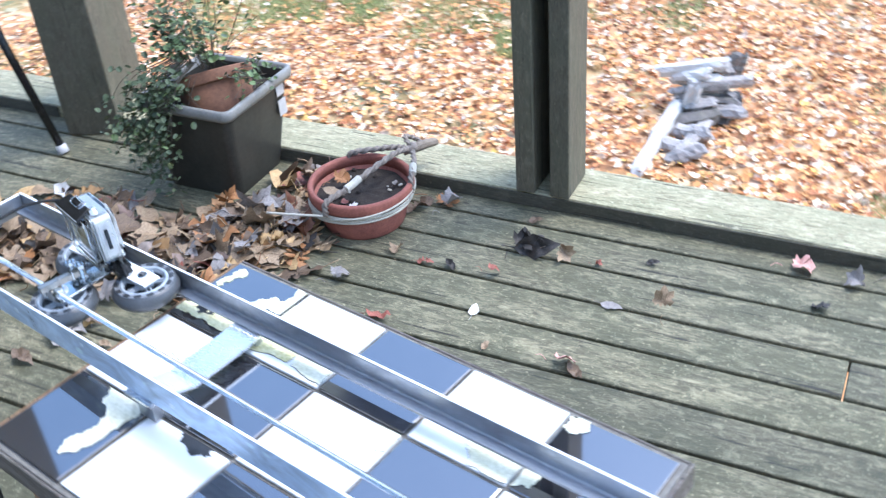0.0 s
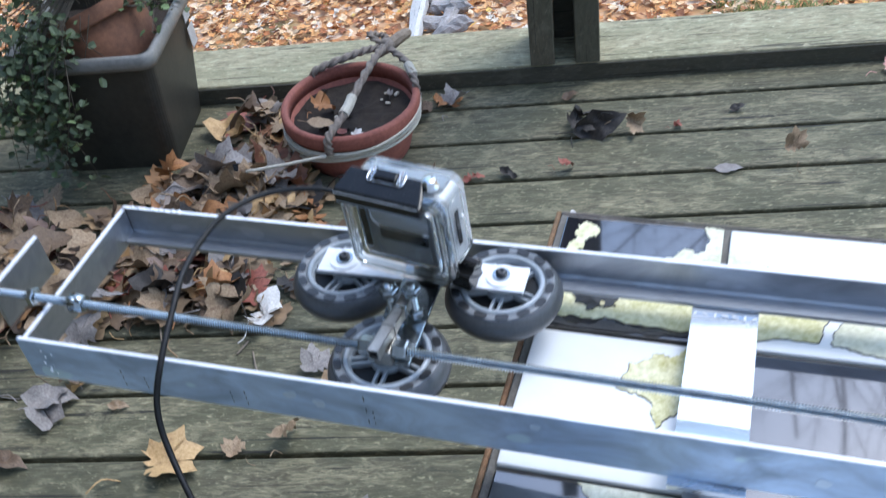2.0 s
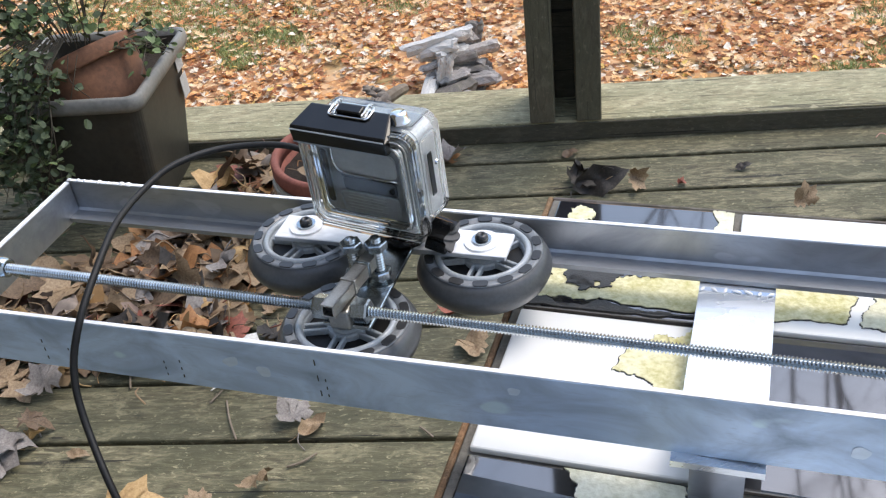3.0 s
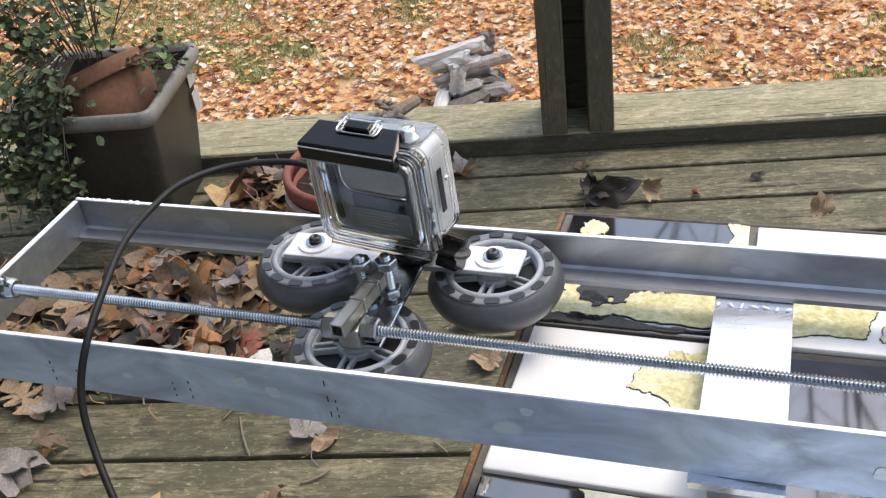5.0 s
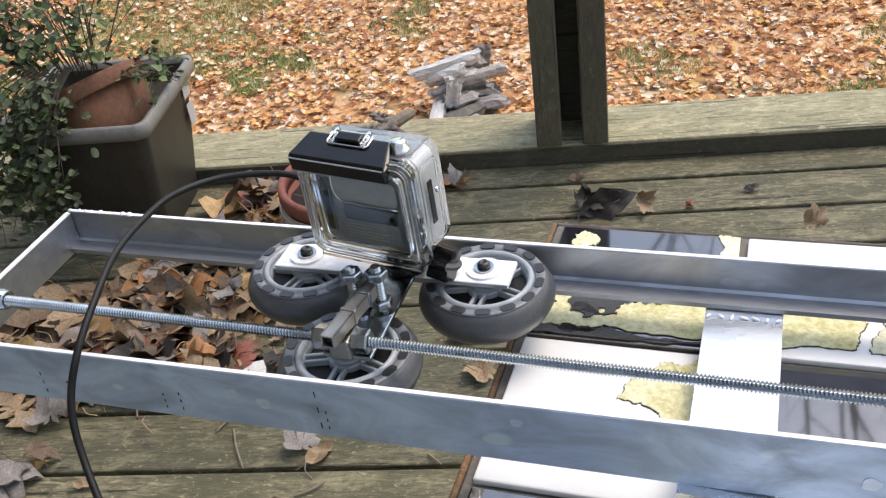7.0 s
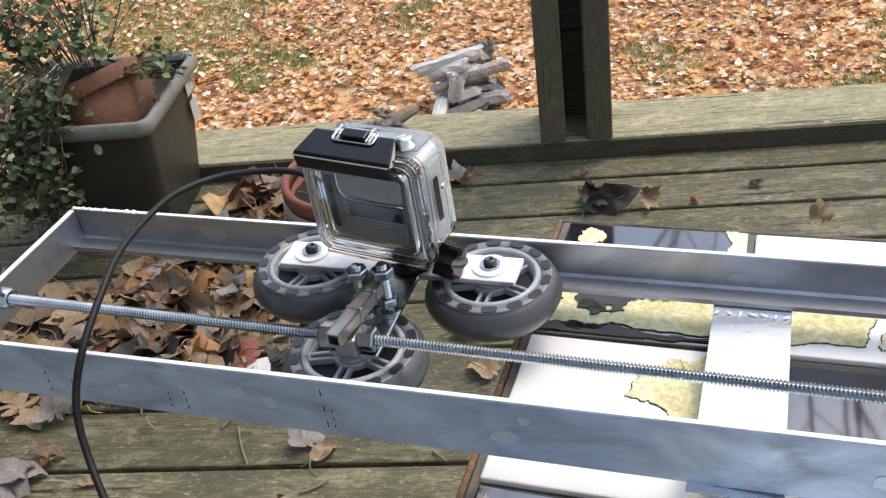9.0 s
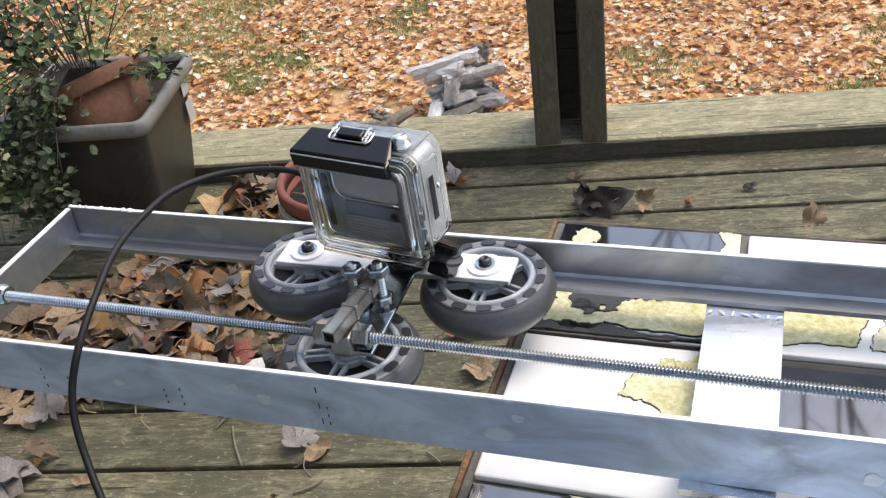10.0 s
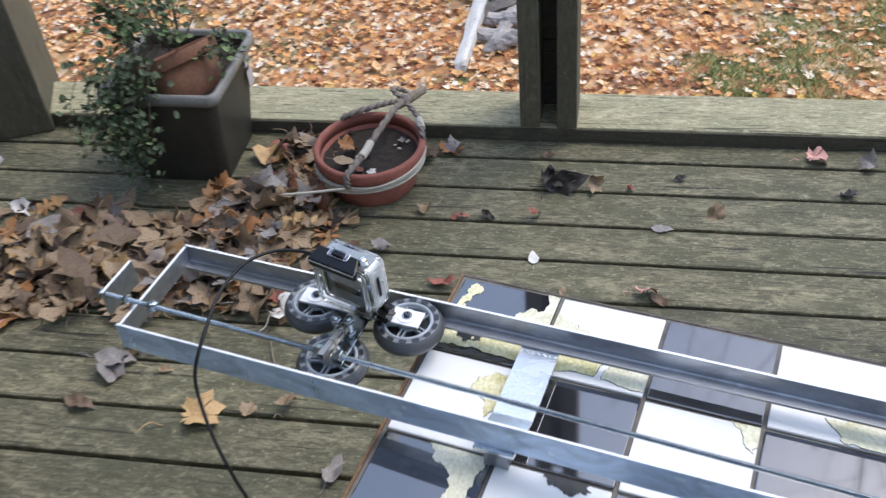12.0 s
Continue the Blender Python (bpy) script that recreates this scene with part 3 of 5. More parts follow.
chip(1, 2, [(0.74, 0.02), (1.0, 0.0), (1.0, 0.22), (0.96, 0.30), (0.86, 0.18)], CHIP_PALE, 9)
chip(1, 4, [(0.0, 0.12), (0.30, 0.10), (0.48, 0.30), (0.34, 0.48), (0.0, 0.50)], CHIP_PALE, 13)
# near row
chip(2, 0, [(0.43, 0.02), (0.75, -0.02), (0.90, 0.0), (0.95, 0.12), (0.90, 0.34), (0.86, 0.62), (0.74, 0.80), (0.66, 0.62), (0.73, 0.42), (0.66, 0.24), (0.50, 0.16)], CHIP_PALE, 10)
chip(2, 1, [(0.42, 0.0), (0.60, -0.02), (0.80, 0.02), (0.78, 0.12), (0.66, 0.16), (0.52, 0.10)], FLAKE, 11, 0.05)
# the corner tile at the other end
chip(0, 4, [(0.0, 0.05), (0.16, 0.0), (0.22, 0.14), (0.10, 0.22), (0.0, 0.20)], CHIP_PALE, 12)
chip(0, 4, [(0.0, 0.50), (0.12, 0.46), (0.20, 0.66), (0.16, 0.90), (0.0, 0.96)], CHIP_PALE, 18)
chip(0, 3, [(0.46, 0.74), (0.74, 0.70), (1.0, 0.74), (1.0, 0.97), (0.60, 0.96)], CHIP_PALE, 14)

# ---- slider rail frame ----
RB, RT = 0.5450, 0.5695
S0, S1 = -0.312, 0.640
RF = -0.0870
TH = 0.003
NEAR_Y, NEAR_Z, NEAR_H = -0.2345, 0.5838, 0.0345   # near angle where the carriage stands: outer face, top edge, height


def near_y(x):
    return NEAR_Y - 0.036 * (x + 0.064)


def near_z(x):
    return NEAR_Z + 0.044 * (x + 0.064)


rails = empty("camera_slider_rail", T, "bare aluminium angle frame of a camera slider on table", "slider rail")


def angle_rail(y_at, top_at, height, flange, side):
    """An L-shaped angle from end to end; side: the way its foot points."""
    pr = [(0, -height), (side * flange, -height), (side * flange, TH - height), (side * (TH + 0.0015), TH - height), (side * TH, TH + 0.0015 - height),
          (side * TH, -0.0006), (side * (TH - 0.0006), 0), (side * 0.0006, 0), (0, -0.0006)]
    bm = bmesh.new()
    ends = [[bm.verts.new((x, y_at(x) + y, top_at(x) + z)) for y, z in pr] for x in (S0, S1)]
    bm.faces.new(ends[0])
    bm.faces.new(ends[1][::-1])
    for k in range(len(pr)):
        q = (k + 1) % len(pr)
        bm.faces.new((ends[0][k], ends[1][k], ends[1][q], ends[0][q]))
    return bm


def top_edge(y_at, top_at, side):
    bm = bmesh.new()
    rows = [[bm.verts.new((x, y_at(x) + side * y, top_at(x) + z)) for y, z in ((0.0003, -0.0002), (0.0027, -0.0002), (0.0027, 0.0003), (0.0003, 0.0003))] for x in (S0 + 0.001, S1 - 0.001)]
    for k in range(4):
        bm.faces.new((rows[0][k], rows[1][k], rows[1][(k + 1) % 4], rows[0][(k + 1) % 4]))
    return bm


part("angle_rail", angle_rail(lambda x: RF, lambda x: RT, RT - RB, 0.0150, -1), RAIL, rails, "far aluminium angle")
# Scuffed angle, with its blue sky reflection put into the colour.
part("angle_rail", angle_rail(near_y, near_z, NEAR_H, 0.0127, 1), SCUFFED_SKY, rails, "near aluminium angle with smudges and pencil marks")
# Near-white strips paint the sky's glint along the rails' cut top edges.
part("cut_edge", top_edge(lambda x: RF, lambda x: RT, -1), BAR, rails, "cut edge of the angle with painted sky glint")
part("cut_edge", top_edge(near_y, near_z, 1), BAR, rails, "cut edge of the angle with painted sky glint")
for sx, w in ((S0, 1), (S1, -1)):
    y0, y1 = near_y(sx) + TH + 0.0004, RF - TH - 0.0004
    x0, x1 = sorted((sx + 0.0002 * w, sx + 0.0032 * w))
    part("end_plate", box(x0, x1, y0, y1, RB - 0.002 if w > 0 else RB + 0.004, RT - 0.0003, 0.0004), RAIL, rails, "cut end angle")
    # Same painted glint on the end plate's top.
    part("cut_edge", box(x0 + 0.0003, x1 - 0.0003, y0 + 0.001, y1 - 0.001, RT - 0.0005, RT + 0.0003), BAR, rails, "cut edge of the angle with painted sky glint")
# saw burr along the cuts
g = random.Random(3)


def burr(x, y, z, w, d, h):
    m = pose(x, y, z, g.uniform(-14, 14), g.uniform(-14, 14), g.uniform(0, 180))
    part("saw_burr", lathe([(0, 0), (w, 0), (w * 0.8, h * 0.6), (w * 0.3, h), (0, h * 0.9)], 7), BAR, rails, "", m @ Matrix.Diagonal((1, d, 1, 1)))


for k in range(9):
    burr(S0 + 0.001 + 0.0055 * k + g.uniform(0, 0.003), RF - 0.0014, RT, g.uniform(0.0012, 0.0026), g.uniform(0.4, 0.9), g.uniform(0.0006, 0.0014))
for k in range(8):
    burr(S0 + g.uniform(0.001, 0.022), near_y(S0) + 0.0015, near_z(S0), g.uniform(0.001, 0.0022), 0.7, g.uniform(0.0006, 0.0014))
for k in range(10):
    burr(S0 + g.uniform(0.014, 0.024), near_y(S0) - 0.0003, near_z(S0) - g.uniform(0.002, 0.032), g.uniform(0.0008, 0.0018), 0.6, 0.0007)
# cross straps under the angles, each on two strips of packing
for sx in (0.1205, 0.553):
    rise = near_z(sx) - NEAR_H - RB
    prof = [(RF - 0.0005, 0), (RF - 0.0185, 0), (RF - 0.0200, -0.0013), (near_y(sx) + 0.050, -0.0013), (near_y(sx) + 0.014, rise), (near_y(sx) - 0.005, rise)]
    st = bmesh.new()
    lo = [[st.verts.new((x, y, RB - 0.0042 + z)) for y, z in prof] for x in (sx - 0.0200, sx + 0.0200)]
    hi = [[st.verts.new((x, y, RB - 0.0006 + z)) for y, z in prof] for x in (sx - 0.0200, sx + 0.0200)]
    for k in range(5):
        st.faces.new((lo[0][k], lo[1][k], lo[1][k + 1], lo[0][k + 1]))
        st.faces.new((hi[0][k], hi[0][k + 1], hi[1][k + 1], hi[1][k]))
        for e in (0, 1):
            st.faces.new((lo[e][k], lo[e][k + 1], hi[e][k + 1], hi[e][k]))
    for k in (0, 5):
        st.faces.new((lo[0][k], hi[0][k], hi[1][k], lo[1][k]))
    part("cross_strap", st, PLATE, rails, "flat bright aluminium cross strap")
    for k in range(7):
        burr(sx - 0.018 + 0.006 * k, RF - 0.0195, RB - 0.0012, 0.0028, 0.35, 0.0009)
    for py, pz in ((RF - 0.012, RB - 0.0044), (near_y(sx) + 0.006, RB + rise - 0.0044)):
        part("packing_strip", box(sx - 0.012, sx + 0.012, py - 0.005, py + 0.005, TOP, pz), RAIL, rails)
# pencil marks on the near face
for mx, mh in ((-0.070, 0.024), (-0.066, 0.012), (-0.160, 0.010), (-0.150, 0.012), (-0.238, 0.014), (-0.2215, 0.01)):
    for seg in range(3):
        z = near_z(mx) - NEAR_H + 0.005 + seg * mh * 0.42
        part("pencil_mark", box(mx, mx + 0.0005, near_y(mx) - 0.0004, near_y(mx) - 0.0001, z, z + mh * 0.15), GUN, rails)
# broad thumb smudges on the near face
for k, (mx, mz, w, h) in enumerate(((-0.118, 0.014, 0.0045, 0.0035), (-0.100, 0.018, 0.0035, 0.004), (0.030, 0.010, 0.003, 0.0022), (0.176, 0.020, 0.004, 0.003))):
    sm = prism([(w * math.cos(q) * (1 + 0.15 * math.sin(3 * q + k)), h * math.sin(q) * (1 + 0.2 * math.cos(2 * q + k))) for q in [2 * math.pi * i / 22 for i in range(22)]], 0, 0.0002)
    part("smudge", sm, RUBBED, rails, "pale rubbed spot", Matrix.Translation((mx, near_y(mx) - 0.0001, near_z(mx) - mz)) @ Matrix.Rotation(radians(90), 4, "X") @ Matrix.Rotation(radians(25), 4, "Z"))

# threaded rod, its crank, and the nuts on it
RODR = 0.0031


def rod_y(x):
    return -0.2050 - 0.040 * x


def rod_z(x):
    return 0.5862 + 0.0265 * x


rod = empty("threaded_rod", T, "zinc threaded rod with wing nuts and crank plate", "threaded rod")
bm = bmesh.new()
pitch, n = 0.0017, 568
segs, rings = 10, []
for k in range(2 * n + 1):
    x = -0.350 + k * pitch / 2
    r = RODR if k % 2 == 0 else RODR * 0.62
    yc, zc = rod_y(x), rod_z(x)
    rings.append([bm.verts.new((x + pitch * (j / segs - 0.5), yc + r * math.cos(2 * math.pi * j / segs), zc + r * math.sin(2 * math.pi * j / segs))) for j in range(segs)])
for a, c in zip(rings, rings[1:]):
    for j in range(segs):
        q = (j + 1) % segs
        bm.faces.new((a[j], c[j], c[q], a[q]))
bm.faces.new(rings[0])
bm.faces.new(rings[-1][::-1])
part("screw", bm, THREAD, rod, "bright zinc thread")


def hexa(r, h):
    b = lathe([(0, 0), (r * 0.9, 0), (r, h * 0.12), (r, h * 0.88), (r * 0.9, h), (0, h)], 6)
    return b


def along_x(x, y, z, turn=0.0):
    return Matrix.Translation((x, y, z)) @ Matrix.Rotation(radians(90), 4, "Y") @ Matrix.Rotation(radians(turn), 4, "Z")


def wing_nut(x, turn):
    b = lathe([(0.0031, 0), (0.0068, 0), (0.0055, 0.009), (0.0031, 0.009)], 14, True)
    for spin in (0, 180):
        w = prism([(0.003, 0.001), (0.008, 0.0005), (0.0165, 0.006), (0.0175, 0.011), (0.0150, 0.0125), (0.008, 0.008), (0.003, 0.0085)], -0.0012, 0.0012)
        turned(w, Matrix.Rotation(radians(spin), 4, "Z") @ Matrix.Rotation(radians(90), 4, "X"))
        merge(b, w)
    part("wing_nut", b, ZINC, rod, "zinc wing nut", along_x(x, rod_y(x), rod_z(x), turn), True)


wing_nut(-0.286, 35)
part("nut", hexa(0.0062, 0.005), ZINC, rod, "", along_x(-0.3205, rod_y(-0.32), rod_z(-0.32)))
part("crank_plate", box(-0.3485, -0.3455, rod_y(-0.35) - 0.006, rod_y(-0.35) + 0.050, rod_z(-0.35) - 0.028, rod_z(-0.35) + 0.006, 0.0006), RAIL, rod, "flat crank plate")
# Painted sky glint on the crank plate's top edge.
part("cut_edge", box(-0.3483, -0.3457, rod_y(-0.35) - 0.005, rod_y(-0.35) + 0.049, rod_z(-0.35) + 0.0058, rod_z(-0.35) + 0.0064), BAR, rod, "cut edge with painted sky glint")
part("nut", hexa(0.0065, 0.006), ZINC, rod, "", along_x(-0.3562, rod_y(-0.35), rod_z(-0.35)))

# ---- wheeled carriage ----
WZ, WR = 0.5592, 0.0368
carriage = empty("slider_carriage", T, "three-wheeled aluminium slider carriage between the rails", "slider carriage")


def wheel(x, y, turn, drop=0.0):
    w = empty("wheel", pose(x, y, WZ + drop, 0, 0, turn) @ Matrix.Scale(1.033, 4), "", "")
    w.parent = carriage
    del_keys = [k for k in ("label", "category") if k in w]
    for k in del_keys:
        del w[k]
    h = 0.0120
    prof = [(0.0255, -h * 0.62), (0.0285, -h * 0.82), (0.0318, -h * 0.78), (0.0345, -h * 0.52), (0.0363, -h * 0.2), (WR, 0),
            (0.0363, h * 0.2), (0.0345, h * 0.52), (0.0318, h * 0.78), (0.0285, h * 0.82), (0.0255, h * 0.62)]
    part("tyre", lathe(prof, 48, True), TYRE, w, "smoky grey rubber tyre", smooth=True)
    part("rim_ring", lathe([(0.0225, -0.008), (0.0255, -0.0075), (0.0262, 0.0), (0.0262, 0.0090), (0.0250, 0.0104), (0.0236, 0.0104), (0.0225, 0.009)], 48, True), CORE, w, "grey plastic rim", smooth=True)
    part("core_band", lathe([(0.0258, h * 0.60), (0.0268, h * 0.80), (0.0310, h * 0.85), (0.0322, h * 0.79), (0.0300, h * 0.60)], 48, True), WINDOW, w, "paler core seen through the tyre", smooth=True)
    for k in range(14):
        a = 2 * math.pi * k / 14
        t = prism([(x + 0.0293, y) for x, y in round_rect(0.0046, 0.0082, 0.0019, 4)], h * 0.72, h * 0.875)
        part("moulded_window", t, SMOKE, w, "", Matrix.Rotation(a, 4, "Z"))
    for k in range(5):
        for off in (-0.0023, 0.0023):
            part("spoke", box(0.0090, 0.0232, off - 0.0009, off + 0.0009, 0.0030, 0.0070, 0.0004), CORE, w, "", Matrix.Rotation(2 * math.pi * k / 5, 4, "Z"))
    part("inner_ring", lathe([(0.0078, 0.001), (0.0104, 0.001), (0.0104, 0.0062), (0.0098, 0.0070), (0.0078, 0.0070)], 36, True), CORE, w, "grey inner ring", smooth=False)
    part("outer_ring", lathe([(0.0214, 0.0020), (0.0228, 0.0005), (0.0228, 0.0078), (0.0220, 0.0070)], 40, True), CORE, w, "grey stepped ring", smooth=True)
    # Black disc between the spokes paints the shade inside the openings.
    part("web", lathe([(0.0080, 0.0020), (0.0226, 0.0020), (0.0226, 0.0036), (0.0080, 0.0036)], 36, True), CABLE, w, "black disc painting the openings' shade")
    part("hub", lathe([(0.0035, -0.009), (0.0080, -0.009), (0.0085, 0.0), (0.0080, 0.0085), (0.0035, 0.0085)], 28, True), CORE, w, "grey hub", smooth=True)
    return w


WL, WRT, WN = (-0.121, -0.1240), (-0.0155, -0.1240), (-0.0695, -0.1945)
wheel(*WL, 37)
wheel(*WRT, 51)
wheel(*WN, 53, 0.0012)
BZ = 0.5719
part("cross_bar", box(WL[0] - 0.016, WRT[0] + 0.016, WL[1] - 0.0115, WL[1] + 0.0105, BZ, BZ + 0.003, 0.0004), BAR, carriage, "bright flat aluminium bar")
part("bar_face", box(WL[0] - 0.0155, WRT[0] + 0.0155, WL[1] - 0.0119, WL[1] - 0.0116, BZ + 0.0003, BZ + 0.0027), RAIL, carriage, "duller front edge of the bar")
part("stem_bar", box(WN[0] - 0.0070, WN[0] + 0.0185, WN[1] - 0.012, WL[1] + 0.008, BZ + 0.0032, BZ + 0.0056, 0.0004), ZINC, carriage, "zinc stem plate")


def axle_bolt(x, y, z):
    part("washer", lathe([(0.003, 0), (0.0098, 0), (0.0098, 0.0013), (0.003, 0.0013)], 28, True), BAR, carriage, "", pose(x, y, z))
    part("washer", lathe([(0.0025, 0), (0.0055, 0), (0.0055, 0.0012), (0.0025, 0.0012)], 24, True), ZINC, carriage, "", pose(x, y, z + 0.0014))
    part("bolt_head", lathe([(0.0, 0.001), (0.0013, 0.001), (0.0016, 0.0029), (0.0026, 0.0027), (0.0036, 0.0015), (0.0037, 0.0), (0.0, 0.0)], 20), GUN, carriage, "dark button-head bolt", pose(x, y, z + 0.0027), True)


axle_bolt(*WL, BZ + 0.0031)
axle_bolt(*WRT, BZ + 0.0031)
axle_bolt(WN[0], WN[1], BZ + 0.0057)


def stud(x, y, z0, z1):
    bm = bmesh.new()
    rr, k, z = [], 0, z0
    while z < z1:
        r = 0.0031 if k % 2 == 0 else 0.0025
        rr.append((r, z))
        z += 0.0008
        k += 1
    part("stud", lathe([(0, z0)] + rr + [(0, z1)], 10), ZINC, carriage, "zinc threaded stud", pose(x, y, 0))
    part("nut", hexa(0.0060, 0.0046), ZINC, carriage, "", pose(x, y, z1 - 0.0075, 0, 0, 12))
    part("nut", hexa(0.0060, 0.0046), ZINC, carriage, "", pose(x, y, z0 + 0.003, 0, 0, 40))


stud(-0.0705, -0.1722, BZ + 0.0058, 0.6065)
stud(-0.0578, -0.1692, BZ + 0.0058, 0.6060)
for sx, sy in ((-0.0705, -0.1722), (-0.0578, -0.1692)):
    part("washer", lathe([(0.0033, 0), (0.0075, 0), (0.0075, 0.0011), (0.0033, 0.0011)], 24, True), ZINC, carriage, "", pose(sx, sy, BZ + 0.0057))
# square tube from between the studs out over the rod
sq = bmesh.new()
d = 0.0036
for a0, a1, c0, c1 in ((-d, d, d - 0.0009, d), (-d, d, -d, -d + 0.0009), (-d, -d + 0.0009, -d, d), (d - 0.0009, d, -d, d)):
    box(a0, a1, -0.026, 0.026, c0, c1, 0, 1, sq)
TUBE = pose(-0.0640, -0.1900, 0.5925, -1.5, 0, -7)
part("square_tube", sq, STEEL, carriage, "small dull steel square tube", TUBE)
# Black plug set inside the open tube to paint its inner shade.
part("tube_bore", box(-d + 0.001, d - 0.001, -0.0235, 0.024, -d + 0.001, d - 0.001), CABLE, carriage, "black plug painting the shade in the tube's bore", TUBE)
for z in (-0.004, 0.011):
    part("wire_tie", box(-d - 0.0006, d + 0.0006, z - 0.0011, z + 0.0011, -d - 0.0006, d + 0.0006, 0.0003), ZINC if z > 0 else STEEL, carriage, "band round the tube", TUBE)
XR = -0.0665
part("rod_nut", hexa(0.0064, 0.009), ZINC, carriage, "", along_x(XR - 0.0145, rod_y(XR), rod_z(XR), 10))
part("rod_nut", hexa(0.0064, 0.009), ZINC, carriage, "", along_x(XR + 0.0060, rod_y(XR), rod_z(XR), 25))
part("saddle", box(XR - 0.0055, XR + 0.0060, rod_y(XR) - 0.0060, rod_y(XR) + 0.0085, rod_z(XR) - 0.0090, rod_z(XR) + 0.0030, 0.0012, 2), STEEL, carriage, "dull clamp block on the rod")

# ---- action camera in its clear case ----
W, D, H = 0.0685, 0.0340, 0.0620
HC = pose(-0.0415, -1.1360, 0.6268, 1.0, -0.9, -23.5)
case = empty("action_camera", HC, "action camera in a clear waterproof case on slider", "camera")


def slab(w, d, h, r, y, n=5):
    """Rounded slab, its face to -y."""
    b = prism(round_rect(w, h, r, n), -d / 2, d / 2)
    edges = [e for e in b.edges if abs(e.verts[0].co.z - e.verts[1].co.z) < 1e-6]
    bmesh.ops.bevel(b, geom=edges, offset=min(0.0014, d * 0.3), segments=2, affect="EDGES", profile=0.5)
    return turned(b, Matrix.Translation((0, y, 0)) @ Matrix.Rotation(radians(90), 4, "X"))


def bead(w, h, r, y, rad):
    """A round bead running along a rounded rectangle in the plane y."""
    lp = [(x, y, z) for x, z in round_rect(w, h, r, 6)]
    return tube(lp + lp[:2], rad, 8)


BK = -D / 2
part("camera_body", slab(W - 0.009, D - 0.015, H - 0.009, 0.004, 0.0030), SILVER, case, "silver camera inside")
part("camera_back", slab(W - 0.011, 0.0010, H - 0.012, 0.004, BK + 0.0090), CAMBODY, case, "grey camera back")
part("clear_shell", slab(W - 0.004, D - 0.009, H - 0.002, 0.006, 0.0040), CLEAR, case, "clear plastic shell", smooth=False)
fr = bmesh.new()
o, i = round_rect(W, H, 0.006), round_rect(W - 0.0135, H - 0.0150, 0.004)
rings = [[fr.verts.new((x, z, y)) for x, y in lp] for lp, z in ((o, BK + 0.0065), (o, BK + 0.0012), ([(x * 0.965, y * 0.965) for x, y in o], BK), (i, BK), (i, BK + 0.0065))]
for a, c in zip(rings, rings[1:] + rings[:1]):
    for k in range(len(a)):
        q = (k + 1) % len(a)
        fr.faces.new((a[k], a[q], c[q], c[k]))
part("back_door", fr, CLEAR, case, "clear back door frame")
part("door_bead", bead(W - 0.0035, H - 0.0035, 0.006, BK + 0.0002, 0.0009), CLEAR, case, "clear raised bead", smooth=True)
part("door_bead", bead(W - 0.0120, H - 0.0135, 0.004, BK + 0.0002, 0.0007), CLEAR, case, "clear raised bead", smooth=True)
part("seal_bead", bead(W + 0.0006, H + 0.0006, 0.0065, BK + 0.0075, 0.0010), CLEAR, case, "clear seal flange", smooth=True)
part("hinge_bead", tube([(-W / 2 + 0.004, BK + 0.002, -H / 2 - 0.0008), (W / 2 - 0.004, BK + 0.002, -H / 2 - 0.0008)], 0.0019, 10), CLEAR, case, "clear hinge roll", smooth=True)
part("door_panel", slab(W - 0.0140, 0.0012, H - 0.0155, 0.004, BK + 0.0040), CLEAR, case, "clear back window")
YB = BK + 0.0082
for sx in (-W / 2 + 0.0095, W / 2 - 0.0100):
    part("side_recess", slab(0.0048, 0.0006, 0.0330, 0.0023, YB, 4), BLACK, case, "dark side recess", pose(sx, 0, -0.0035))
    part("recess_rim", bead(0.0052, 0.0334, 0.0024, YB - 0.0004, 0.0003), CORE, case, "pale rim of the recess", pose(sx, 0, -0.0035))
part("upper_panel", slab(0.038, 0.0012, 0.0140, 0.0035, YB - 0.0004, 4), BACK, case, "smooth grey upper back panel", pose(0.0005, 0, 0.0080))
part("panel_rim", tube(spline([(-0.0185, YB - 0.0012, 0.0150), (-0.0185, YB - 0.0012, 0.0060), (-0.0150, YB - 0.0012, 0.0012), (-0.0080, YB - 0.0012, 0.0004), (0.0195, YB - 0.0012, 0.0002)], 6), 0.0006, 6), CHROME, case, "bright moulded edge", smooth=True)
part("groove", box(-0.0150, 0.0195, YB - 0.0010, YB - 0.0006, -0.0016, -0.0002), BLACK, case, "dark groove")
part("middle_band", slab(0.0330, 0.0008, 0.0085, 0.0022, YB - 0.0002, 4), SMOKE, case, "dark middle band", pose(0.0015, 0, -0.0062))
part("battery_door", slab(0.0350, 0.0010, 0.0125, 0.0026, YB - 0.0003, 4), CAMBODY, case, "grey battery door", pose(0.0010, 0, -0.0168))
part("door_rim", tube(spline([(-0.0165, YB - 0.0010, -0.0225), (-0.0172, YB - 0.0010, -0.0150), (-0.0150, YB - 0.0010, -0.0110), (0.0100, YB - 0.0010, -0.0104), (0.0185, YB - 0.0010, -0.0106)], 6), 0.0005, 6), CORE, case, "pale edge of the battery door", smooth=True)
for k in range(5):
    part("print_line", box(-0.0135, 0.0105 - 0.003 * (k % 2), YB - 0.0012, YB - 0.00085, -0.0212 + k * 0.0020, -0.0206 + k * 0.0020), BACK, case)
part("door_catch", turned(lathe([(0, 0), (0.0016, 0), (0.0016, 0.0008), (0, 0.0008)], 14), Matrix.Translation((0.0150, YB - 0.0006, -0.0065)) @ Matrix.Rotation(radians(90), 4, "X")), BLACK, case)
